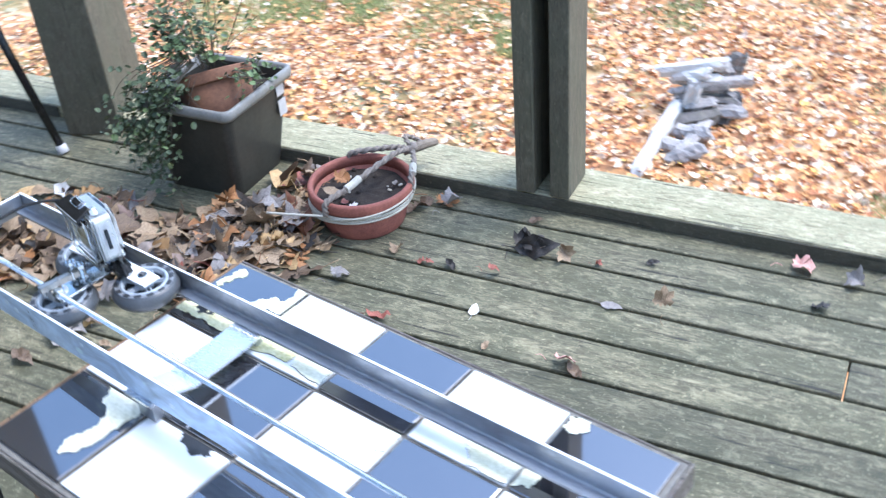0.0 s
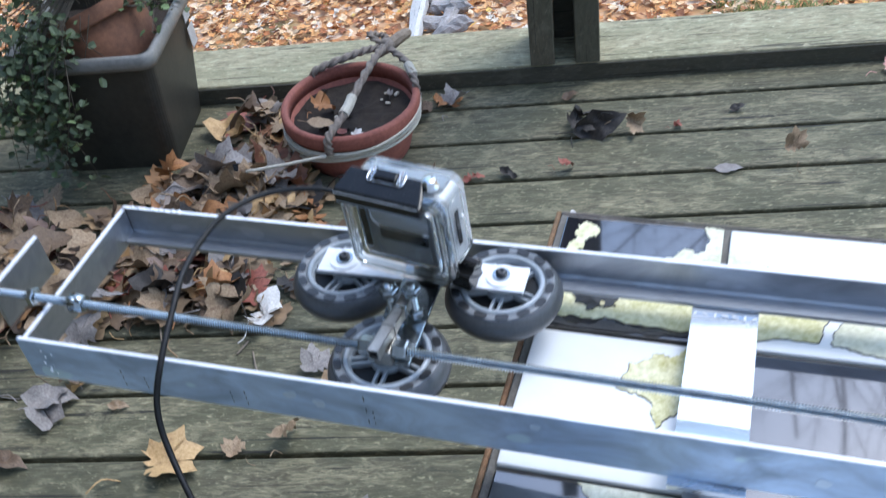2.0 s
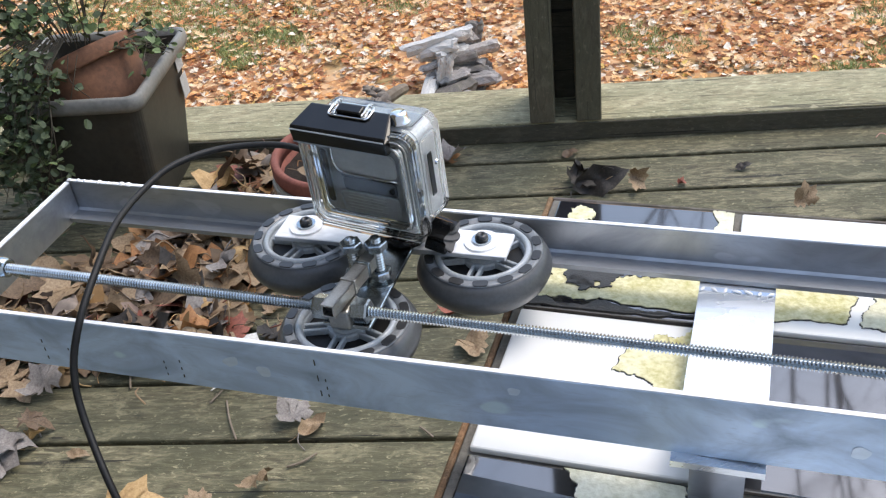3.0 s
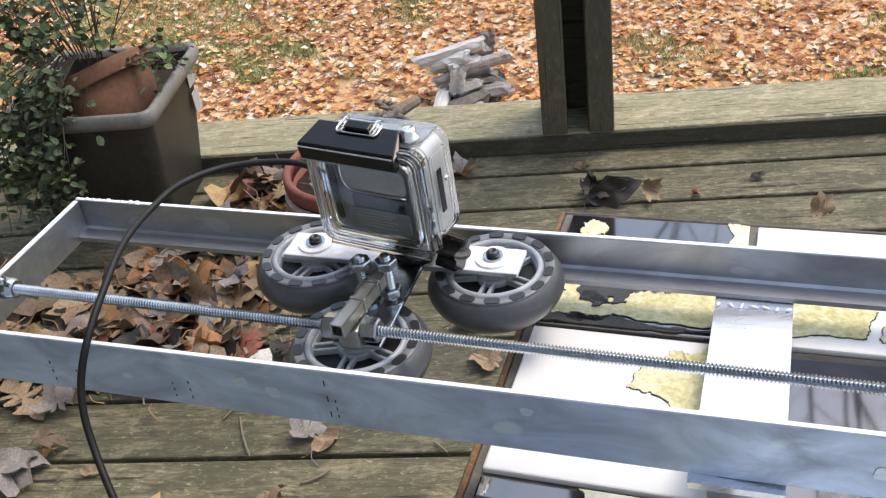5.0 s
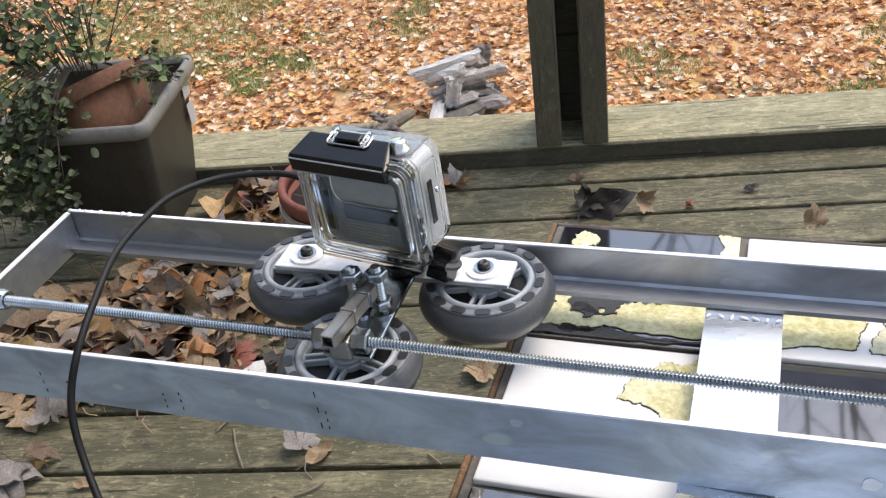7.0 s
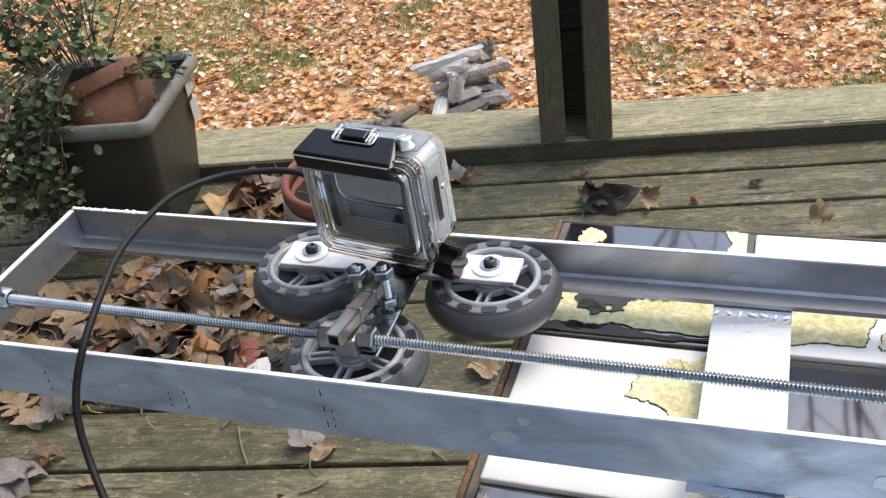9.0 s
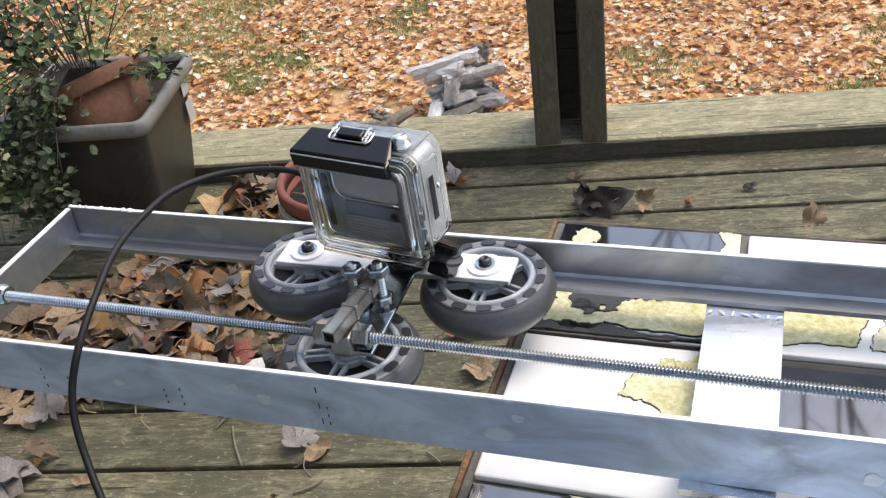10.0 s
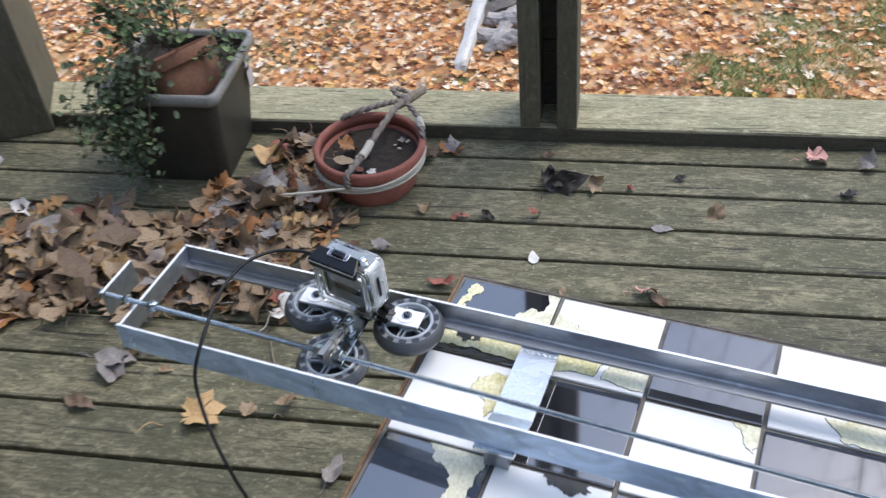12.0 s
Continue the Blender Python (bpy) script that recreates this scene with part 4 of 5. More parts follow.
# black latch along the top back edge: an upright lip and a sloping plate
HT = H / 2
cs = [(BK - 0.0030, HT - 0.0090), (BK - 0.0042, HT - 0.0015), (BK - 0.0030, HT + 0.0006), (BK + 0.0135, HT + 0.0050), (BK + 0.0150, HT + 0.0042), (BK + 0.0150, HT + 0.0012), (BK + 0.0020, HT - 0.0010), (BK + 0.0012, HT - 0.0090)]
lat = prism(cs, -W / 2 + 0.0005, W / 2 - 0.0110)
turned(lat, Matrix(((0, 0, 1, 0), (1, 0, 0, 0), (0, 1, 0, 0), (0, 0, 0, 1))))
for v in lat.verts:
    if v.co.y > BK + 0.010:
        v.co.x = v.co.x * 0.84 - 0.002
bmesh.ops.bevel(lat, geom=lat.edges[:], offset=0.0004, segments=1, affect="EDGES")
latch = part("latch", lat, BLACK, case, "glossy black latch bar")
# Pale tubes stand in for highlights on the glossy latch's edges.
part("latch_edge", tube([(-W / 2 + 0.001, BK - 0.0043, HT - 0.0010), (W / 2 - 0.0115, BK - 0.0043, HT - 0.0010)], 0.0004, 6), CORE, latch, "painted highlight along the latch edge")
part("latch_edge", tube([(-W / 2 + 0.001, BK - 0.0032, HT - 0.0089), (W / 2 - 0.0115, BK - 0.0032, HT - 0.0089)], 0.0004, 6), CORE, latch, "painted highlight along the latch edge")
BX = -0.004
buckle_m = Matrix.Translation((BX, BK + 0.0110, HT + 0.0049)) @ Matrix.Rotation(radians(14), 4, "X")
lp = [(x, y, 0.0002) for x, y in round_rect(0.0240, 0.0090, 0.0022, 5)]
part("buckle_rim", tube(lp + lp[:2], 0.0006, 6), CHROME, latch, "bright rim of the buckle", buckle_m, True)
part("buckle", box(-0.0075, 0.0075, -0.0030, 0.0030, 0.0, 0.0024, 0.0008, 2), BLACK, latch, "black buckle", buckle_m)
for sx in (-0.0095, 0.0095):
    part("buckle_arm", box(sx - 0.0012, sx + 0.0012, -0.0040, 0.0060, 0.0002, 0.0018, 0.0006, 2), CLEAR, latch, "clear hook arm", buckle_m)
    part("buckle_pin", tube([(sx, -0.002, 0.0022), (sx, 0.004, 0.0026)], 0.0005, 6), CHROME, latch, "", buckle_m)
part("top_plate", box(-W / 2 + 0.009, W / 2 - 0.006, BK + 0.0145, D / 2 - 0.0008, HT - 0.0022, HT - 0.0004, 0.0007), CLEAR, case, "clear top plate")
part("shutter_button", lathe([(0, 0.0060), (0.0036, 0.0060), (0.0045, 0.0048), (0.0045, 0.0014), (0.0056, 0.0009), (0.0056, 0), (0, 0)], 24), CHROME, case, "chrome shutter button", pose(W / 2 - 0.0135, -0.0010, HT - 0.0004), True)
part("side_slot", box(W / 2 - 0.0016, W / 2 - 0.0008, 0.0002, 0.0042, -0.012, 0.013, 0.0002), BLACK, case, "black side slot")
side_ring = [(W / 2 - 0.0012, y + 0.0030, z) for y, z in round_rect(D - 0.0190, H - 0.0160, 0.003, 5)]
part("side_bead", tube(side_ring + side_ring[:2], 0.0008, 8), CLEAR, case, "clear raised side frame", smooth=True)
part("side_screw", turned(lathe([(0, 0), (0.0016, 0), (0.0012, 0.0012), (0, 0.0014)], 12), Matrix.Translation((W / 2 - 0.0016, 0.0085, 0.004)) @ Matrix.Rotation(radians(90), 4, "Y")), CHROME, case)
part("lens_port", turned(lathe([(0, 0), (0.013, 0), (0.013, 0.009), (0.011, 0.011), (0, 0.011)], 28), Matrix.Translation((-0.012, D / 2 - 0.003, 0.006)) @ Matrix.Rotation(radians(-90), 4, "X")), CLEAR, case, "clear lens window")
part("lens", turned(lathe([(0, 0), (0.009, 0), (0.009, 0.004), (0, 0.005)], 24), Matrix.Translation((-0.012, D / 2 - 0.003, 0.006)) @ Matrix.Rotation(radians(-90), 4, "X")), BLACK, case, "black lens")
for sx in (-0.003, 0.001, 0.005):
    part("mount_tab", prism([(-0.007, 0.002), (0.007, 0.002), (0.006, -0.008), (0.003, -0.0115), (-0.003, -0.0115), (-0.006, -0.008)], -0.0012, 0.0012), BLACK if sx == 0.001 else CLEAR, case, "",
         Matrix.Translation((sx + 0.012, -0.002, -H / 2)) @ Matrix(((0, 0, 1, 0), (1, 0, 0, 0), (0, 1, 0, 0), (0, 0, 0, 1))))
mount = empty("camera_mount", T @ pose(-0.058, -0.1285, BZ + 0.0057), "black plastic tripod mount with thumb screw on bar", "camera mount")
part("base", lathe([(0, 0), (0.0125, 0), (0.0125, 0.004), (0.009, 0.007), (0, 0.007)], 28), BLACK, mount, "", None, True)
part("prong", box(-0.006, 0.014, -0.006, 0.006, 0.0065, 0.020, 0.002, 2), BLACK, mount)
part("screw_shaft", tube([(0.008, -0.002, 0.009), (0.022, -0.005, 0.008)], 0.0022, 10), STEEL, mount)
part("thumb_knob", turned(prism([((0.0085 + 0.0018 * math.cos(6 * a)) * math.cos(a), (0.0085 + 0.0018 * math.cos(6 * a)) * math.sin(a)) for a in [2 * math.pi * k / 36 for k in range(36)]], 0, 0.012),
     Matrix.Translation((0.018, -0.004, 0.008)) @ Matrix.Rotation(radians(-14), 4, "Z") @ Matrix.Rotation(radians(96), 4, "Y")), BLACK, mount, "lobed black thumb knob")

# cable from the case over the near rail to the deck
cable = finish("cable", tube(spline([(-0.074, -1.108, 0.612), (-0.100, -1.090, 0.616), (-0.137, -1.092, 0.618), (-0.160, -1.113, 0.621), (-0.172, -1.136, 0.619), (-0.177, -1.165, 0.618), (-0.178, -1.192, 0.613),
                                     (-0.181, -1.222, 0.600), (-0.185, -1.237, 0.580), (-0.180, -1.252, 0.560), (-0.161, -1.280, 0.535), (-0.145, -1.295, 0.500), (-0.127, -1.305, 0.430), (-0.120, -1.32, 0.28), (-0.112, -1.36, 0.09),
                                     (-0.062, -1.5, 0.004), (0.098, -1.9, 0.004), (0.348, -2.5, 0.004)], 10), 0.0019, 10), CABLE, smooth=True)
tagged(cable, "black rubber cable looping from the camera to deck", "cable")

# ---- planter box ----
planter = empty("planter_box", pose(-0.724, -0.100, 0.0), "grey-brown plastic planter tub with rolled rim", "planter")


def rr(w, d, r, z, cx=0, cy=0):
    return [(x + cx, y + cy, z) for x, y in round_rect(w, d, r, 6)]


PW, PD, PH = 0.262, 0.272, 0.232
b, vs = loft([rr(0.205, 0.185, 0.02, 0.0, 0, -0.022), rr(PW - 0.018, PD - 0.018, 0.020, PH - 0.012), rr(PW - 0.024, PD - 0.024, 0.018, PH - 0.012), rr(0.197, 0.177, 0.018, 0.006, 0, -0.022)])
b.faces.new(vs[0])
b.faces.new(vs[-1])
part("tub", b, BOX, planter, smooth=False)
b, vs = loft([rr(PW - 0.020, PD - 0.020, 0.018, PH - 0.026), rr(PW - 0.002, PD - 0.002, 0.020, PH - 0.026), rr(PW + 0.004, PD + 0.004, 0.022, PH - 0.016), rr(PW + 0.001, PD + 0.001, 0.021, PH - 0.003),
              rr(PW - 0.008, PD - 0.008, 0.020, PH), rr(PW - 0.022, PD - 0.022, 0.016, PH - 0.003), rr(PW - 0.026, PD - 0.026, 0.014, PH - 0.020)])
part("rim", b, BOXRIM, planter, "pale weathered rolled rim", smooth=True)
b = bmesh.new()
g = random.Random(8)
lp = rr(PW - 0.032, PD - 0.032, 0.03, PH - 0.040)
c0 = b.verts.new((0, 0, PH - 0.034))
vv = [b.verts.new(p) for p in lp]
for k in range(len(vv)):
    b.faces.new((c0, vv[k], vv[(k + 1) % len(vv)]))
part("soil", b, SOIL, planter, "dark matted soil")
part("sticker", box(PW / 2 - 0.0095, PW / 2 - 0.0085, 0.065, 0.095, 0.125, 0.165, 0.0003), STICKER, planter, "faded label")
part("sticker", box(PW / 2 - 0.0095, PW / 2 - 0.0085, 0.065, 0.095, 0.175, 0.205, 0.0003), STICKER, planter, "faded label")


def clay_pot(name, m, r_top, r_bot, h, mat, label, lip=0.022):
    p = empty(name, m, label, "plant pot")
    t = 0.007
    part("bowl", lathe([(0, 0), (r_bot, 0), (r_bot + 0.002, 0.004), (r_top - 0.007, h - lip), (r_top - 0.007 - t, h - lip), (r_bot - t, t), (0, t)], 40), mat, p, smooth=True)
    part("lip", lathe([(r_top - 0.013, h - lip - 0.001), (r_top - 0.001, h - lip), (r_top, h - lip + 0.003), (r_top, h - 0.004), (r_top - 0.003, h), (r_top - 0.010, h), (r_top - 0.013, h - 0.004)], 48, True), mat, p, smooth=True)
    return p


small = clay_pot("terracotta_pot", pose(-0.686, -0.130, 0.136, -17, -23, 0), 0.095, 0.066, 0.126, TERRA_OLD, "stained terracotta pot tilted inside the planter tub", 0.026)
part("soil", lathe([(0, 0.108), (0.04, 0.106), (0.0770, 0.101)], 30), SOIL, small)

# trailing plant
plant = empty("trailing_plant", pose(-0.71, -0.12, 0.25), "straggling green plant with small round leaves in pot", "plant")
g = random.Random(21)
stems, lv, lv2 = bmesh.new(), bmesh.new(), bmesh.new()


def small_leaf(bm, p, size, rng):
    m = Matrix.Translation(p) @ Euler((rng.uniform(-0.9, 0.9), rng.uniform(-0.9, 0.9), rng.uniform(0, 6.3))).to_matrix().to_4x4()
    mid = bm.verts.new(m @ Vector((0, 0, 0)))
    n = 8
    ring = []
    for k in range(n):
        a = 2 * math.pi * k / n
        r = size * (0.5 + 0.06 * math.sin(2 * a + 1)) * (0.72 if k == 0 else 1)
        ring.append(bm.verts.new(m @ Vector((r * math.cos(a), r * 0.88 * math.sin(a), size * 0.16 * abs(math.sin(a))))))
    for k in range(n):
        bm.faces.new((mid, ring[k], ring[(k + 1) % n]))


def sprig(pts, count, size, spread, green=0.8):
    line = spline(pts, 7)
    tube(line, [0.0012 * (1 - 0.6 * i / len(line)) for i in range(len(line))], 4, stems)
    for k in range(count):
        t = g.uniform(0.15, 1) ** 0.8
        p = line[min(len(line) - 1, int(t * len(line)))]
        q = p + Vector((g.gauss(0, spread), g.gauss(0, spread), g.gauss(0, spread)))
        small_leaf(lv if g.random() < green else lv2, q, size * g.uniform(0.6, 1.25), g)


for k in range(26):  # upright tuft out of the tilted pot
    bx, by = g.uniform(-0.10, 0.05), g.uniform(-0.05, 0.06)
    tx, ty, tz = bx * 1.6 + g.uniform(-0.07, 0.03), by * 1.5 + g.uniform(-0.05, 0.05), g.uniform(0.10, 0.27)
    sprig([(bx * 0.5, by * 0.6, 0.03), (bx * 0.9, by, tz * 0.55), (tx, ty, tz)], 10, 0.0160, 0.016, 0.5)
for k in range(30):  # trailing over the front of the tub
    bx = g.uniform(-0.17, -0.01)
    end = g.uniform(-0.21, -0.06)
    fy = -0.135 + g.uniform(-0.035, 0.0)
    sprig([(bx * 0.6, -0.03, 0.05), (bx, -0.10, 0.02), (bx + g.uniform(-0.03, 0.02), fy, -0.05), (bx + g.uniform(-0.06, 0.03), fy - 0.015, end)], 28, 0.0150, 0.016, 0.85)
for k in range(9):  # right-hand corner sprigs
    sprig([(0.05, 0.0, 0.02), (0.085, 0.03 + g.uniform(-0.08, 0.05), 0.03), (0.115 + g.uniform(-0.01, 0.03), 0.02 + g.uniform(-0.11, 0.08), g.uniform(-0.03, 0.03))], 8, 0.015, 0.008, 0.45)
for k in range(20):  # upper left tuft behind
    sprig([(-0.08, 0.02, 0.02), (-0.13, 0.04, 0.05), (-0.15 + g.uniform(-0.05, 0.06), 0.03 + g.uniform(-0.06, 0.06), g.uniform(0.02, 0.2))], 10, 0.017, 0.017, 0.6)
tube(spline([(0.03, 0.02, 0.05), (0.06, 0.03, 0.11), (0.11, 0.02, 0.19)], 6), 0.0011, 4, stems)
for k in range(6):  # dry roots hanging round the pot
    a = g.uniform(-0.09, 0.07)
    tube(spline([(a, -0.085, 0.045), (a + g.uniform(-0.02, 0.02), -0.105, 0.01), (a + g.uniform(-0.04, 0.04), -0.10, -0.04)], 5), 0.0008, 3, stems)
part("stem_tangle", stems, STEM, plant, "thin brown stems")["kind"] = "stuff"
part("leaves", lv, GREEN, plant)["kind"] = "stuff"
part("young_leaves", lv2, GREEN_PALE, plant, "pale green young leaves")["kind"] = "stuff"

# ---- wide clay bowl with rope hangers ----
bowl = clay_pot("hanging_bowl_pot", pose(-0.300, -0.192, 0.0), 0.117, 0.088, 0.100, TERRA, "wide red terracotta bowl pot with rope hangers", 0.024)
b = bmesh.new()
c0 = b.verts.new((0, 0, 0.070))
prev = None
for rad in (0.035, 0.07, 0.103):
    ring = [b.verts.new((rad * math.cos(2 * math.pi * k / 30), rad * math.sin(2 * math.pi * k / 30), 0.068 + 0.007 * noise.noise((rad * 40, k * 0.7, 2)))) for k in range(30)]
    for k in range(30):
        q = (k + 1) % 30
        if prev is None:
            b.faces.new((c0, ring[k], ring[q]))
        else:
            b.faces.new((prev[k], ring[k], ring[q], prev[q]))
    prev = ring
part("soil", b, SOIL, bowl, "dark dry soil with crumbs", smooth=True)
g = random.Random(6)
for k in range(26):
    a, q = g.uniform(0, 6.28), 0.095 * math.sqrt(g.random())
    c = g.uniform(0.002, 0.0055)
    part("crumb", box(-c, c, -c * 0.7, c * 0.7, -c * 0.5, c * 0.5, c * 0.3), SOIL if k % 4 else TWINE, bowl, "", pose(q * math.cos(a), q * math.sin(a), 0.071 + 0.3 * c, g.uniform(-30, 30), g.uniform(-30, 30), g.uniform(0, 180)))
for k in range(6):
    zz = 0.071 - 0.0046 * (k % 4)
    rr0 = 0.1145 + 0.0025 * (k // 3) - 0.001 * (k % 4)
    coil = tube([((rr0 + 0.0012 * math.sin(5 * a + k)) * math.cos(a), (rr0 + 0.0012 * math.cos(4 * a + k)) * math.sin(a), zz + (0.002 + 0.0022 * k) * math.sin(a + 0.9 + 0.15 * k) + 0.0015 * math.sin(3 * a + 2 * k)) for a in [2 * math.pi * i / 60 for i in range(61)]], 0.0024, 6)
    part("twine_coil", coil, TWINE, bowl, "pale twine wound round under the lip", smooth=True)


def rope(pts, r, name="rope_hanger"):
    line = spline(pts, 22)
    part(name, tube(line, r * 0.86, 18, None, 0.85, 3), ROPE, bowl, "twisted grey-brown rope", smooth=True)


KX, KY, KZ = 0.045, 0.160, 0.097
rope([(-0.020, -0.118, 0.074), (-0.018, -0.113, 0.104), (0.0, -0.06, 0.110), (0.022, 0.035, 0.117), (0.038, 0.11, 0.116), (KX, KY, KZ)], 0.0068)
rope([(0.112, 0.022, 0.075), (0.108, 0.03, 0.106), (0.088, 0.085, 0.112), (KX, KY, KZ)], 0.0062)
rope([(-0.075, 0.088, 0.078), (-0.070, 0.083, 0.106), (-0.02, 0.110, 0.112), (0.02, 0.14, 0.108), (KX, KY, KZ)], 0.0066)
rope([(KX, KY, KZ), (0.012, 0.19, 0.108), (0.03, 0.215, 0.09), (0.058, 0.19, 0.085)], 0.0055, "rope_loop")
part("knot", tube(spline([(KX - 0.012, KY - 0.02, KZ), (KX + 0.008, KY - 0.005, KZ + 0.007), (KX - 0.004, KY + 0.010, KZ + 0.004), (KX + 0.010, KY + 0.018, KZ - 0.002)], 8), 0.0085, 10), ROPE, bowl, "thick knot", smooth=True)
part("wooden_toggle", tube(spline([(KX - 0.005, KY - 0.005, KZ - 0.002), (KX + 0.02, KY + 0.03, KZ + 0.0), (KX + 0.032, KY + 0.058, KZ - 0.006)], 5), [0.010, 0.011, 0.011, 0.0115, 0.011, 0.011, 0.0105, 0.010, 0.0105, 0.010, 0.0085], 9), TWIG, bowl, "short bark-covered stick")
part("whipping", tube([(0.0, -0.062, 0.110), (0.006, -0.042, 0.112), (0.010, -0.02, 0.115)], 0.0086, 12), TWINE, bowl, "pale binding on rope")
part("whipping", tube([(0.105, 0.045, 0.108), (0.094, 0.07, 0.114)], 0.0082, 12), TWINE, bowl, "pale binding on rope")
stick = finish("thin_stick", tube(spline([(-0.455, -0.335, 0.068), (-0.39, -0.327, 0.072), (-0.325, -0.3165, 0.076)], 5), 0.0028, 7), TWINE, smooth=True)
tagged(stick, "thin pale cane stick tucked into the bowl's twine", "stick")
for x, y, sz, tone, kind, s, cu, yaw, tip in ((-0.355, -0.195, 0.065, "orange", "maple", 0, 1, 70, (30, 10)), (-0.345, -0.235, 0.05, "tan", "oval", 1, 0, 20, (10, 20)),
                                              (-0.24, -0.15, 0.025, "grey", "oval", 0, 1, 100, (0, 10)), (-0.285, -0.262, 0.028, "pale", "maple", 2, 1, 50, (5, 0)), (-0.31, -0.25, 0.03, "red", "oval", 2, 0, 130, (5, 5))):
    fallen_leaf(x, y, 0.074, sz, tone, kind, s, cu, yaw, tip, "on the soil of the bowl pot", "leaves in the bowl")

# ---- leaning pole ----
pole = empty("leaning_pole", pose(-1.192, -0.181, 0), "thin black metal pole with pale rubber foot leaning outward", "pole")
part("shaft", tube([(-0.006, 0.0, 0.018), (-0.092, 0.001, 0.29), (-0.33, 0.06, 1.05)], 0.011, 12), BLACK, pole, "", None, True)
part("rubber_foot", tube([(0.0, 0, 0.0), (-0.001, 0, 0.003), (-0.007, 0.0, 0.022)], [0.014, 0.015, 0.0125], 14), STICKER, pole, "pale rubber foot", None, True)

# ---- leaves on the deck, one by one ----
SINGLE = [
    (0.607, -0.072, 0.070, "pink", "maple", 0, 1, 20), (0.066, -0.193, 0.080, "dark", "maple", 0, 1, 75, (40, 0)), (0.108, -0.187, 0.095, "dark", "oval", 1, 1, 12, (62, -10)), (0.085, -0.176, 0.080, "dark", "maple", 3, 1, 130, (35, 25)), (0.160, -0.183, 0.058, "tan", "maple", 1, 1, 10, (66, 10)),
    (0.398, -0.305, 0.058, "tan", "maple", 2, 1, 100, (15, -58)), (0.303, -0.310, 0.045, "grey", "oval", 1, 0, 0), (0.061, -0.412, 0.040, "pale", "oval", 2, 0, 100), (0.046, -0.297, 0.042, "red", "maple", 4, 1, 40),
    (-0.042, -0.296, 0.034, "dark", "oval", 0, 1, -30), (-0.098, -0.302, 0.036, "red", "oak", 0, 1, 10), (-0.168, -0.290, 0.050, "tan", "maple", 1, 1, 110), (0.271, -0.505, 0.062, "pink", "maple", 3, 1, 30),
    (0.300, -0.512, 0.045, "brown", "oval", 2, 1, -40), (0.063, -0.084, 0.035, "brown", "oval", 1, 1, 30), (-0.472, -0.853, 0.118, "gold", "maple", 1, 0, 25), (-0.306, -0.832, 0.065, "tan", "maple", 4, 1, 90),
    (-0.205, -0.940, 0.062, "grey", "oval", 0, 1, 80), (-0.667, -0.762, 0.100, "grey", "maple", 0, 1, -20), (-0.380, -0.835, 0.045, "tan", "maple", 2, 1, 140), (-0.683, -0.848, 0.06, "brown", "oval", 1, 1, -10),
    (-0.790, -0.630, 0.105, "tan", "oak", 1, 1, 40), (-1.036, -0.345, 0.075, "pale", "oval", 0, 1, -15), (0.123, -0.502, 0.025, "tan", "oval", 1, 1, 80), (-0.167, -0.080, 0.078, "orange", "maple", 2, 1, 20),
    (-0.140, -0.090, 0.072, "grey", "maple", 1, 1, 70), (-0.205, -0.120, 0.075, "brown", "oak", 2, 1, 50), (-0.242, -0.418, 0.060, "grey", "maple", 4, 1, 60), (-0.384, -0.605, 0.085, "pale", "oak", 1, 1, 75),
    (-0.640, -0.641, 0.105, "grey", "maple", 3, 1, 100), (-0.297, -0.701, 0.070, "grey", "maple", 2, 1, 110), (-0.270, -0.712, 0.045, "tan", "oval", 0, 1, 50), (-0.642, -0.716, 0.062, "brown", "maple", 4, 1, 10), (-0.628, -0.728, 0.040, "gold", "maple", 1, 1, 60),
    (-0.070, -0.575, 0.075, "tan", "maple", 0, 1, 160), (-0.656, -0.752, 0.075, "grey", "oval", 1, 1, 20), (-0.10, -0.50, 0.055, "red", "oval", 2, 1, 0), (-0.56, -0.755, 0.03, "tan", "oval", 1, 1, 0),
    (-0.395, -0.085, 0.095, "brown", "maple", 2, 1, 40, (55, 10)), (-0.350, -0.070, 0.080, "tan", "maple", 0, 1, 120, (50, -15)), (-0.430, -0.115, 0.080, "orange", "oak", 0, 1, 75, (40, 0)), (0.340, -0.150, 0.030, "dark", "oval", 1, 1, 15), (0.235, -0.190, 0.024, "red", "maple", 1, 1, 15),
    (0.72, -0.085, 0.06, "grey", "maple", 1, 1, 200), (0.66, -0.19, 0.05, "dark", "maple", 2, 1, 30), (-0.86, -0.60, 0.07, "brown", "maple", 2, 1, 0), (-0.93, -0.66, 0.08, "pink", "oval", 1, 0, 10),
]
g = random.Random(31)
for x, y, sz, tone, kind, s, cu, yaw, *tip in SINGLE:
    fallen_leaf(x, y, 0.0005, sz, tone, kind, s, cu, yaw, tip[0] if tip else (g.gauss(0, 10) * cu, g.gauss(0, 10) * cu))

# the drift of leaves between the planter, the bowl and the rail
g = random.Random(77)
tones = ["tan"] * 10 + ["brown"] * 7 + ["orange"] * 2 + ["red"] * 1 + ["gold"] * 3 + ["grey"] * 3 + ["dark"] * 2
DRIFT = [((-0.47, -0.29), 0.065, 0.060, 70, 3), ((-0.56, -0.42), 0.09, 0.065, 95, 3), ((-0.50, -0.55), 0.085, 0.035, 58, 2), ((-0.93, -0.49), 0.11, 0.075, 110, 2), ((-0.46, -0.13), 0.045, 0.035, 22, 3), ((-0.40, -0.34), 0.045, 0.03, 18, 2), ((-0.97, -0.57), 0.09, 0.05, 24, 1), ((-0.74, -0.56), 0.08, 0.035, 30, 1)]
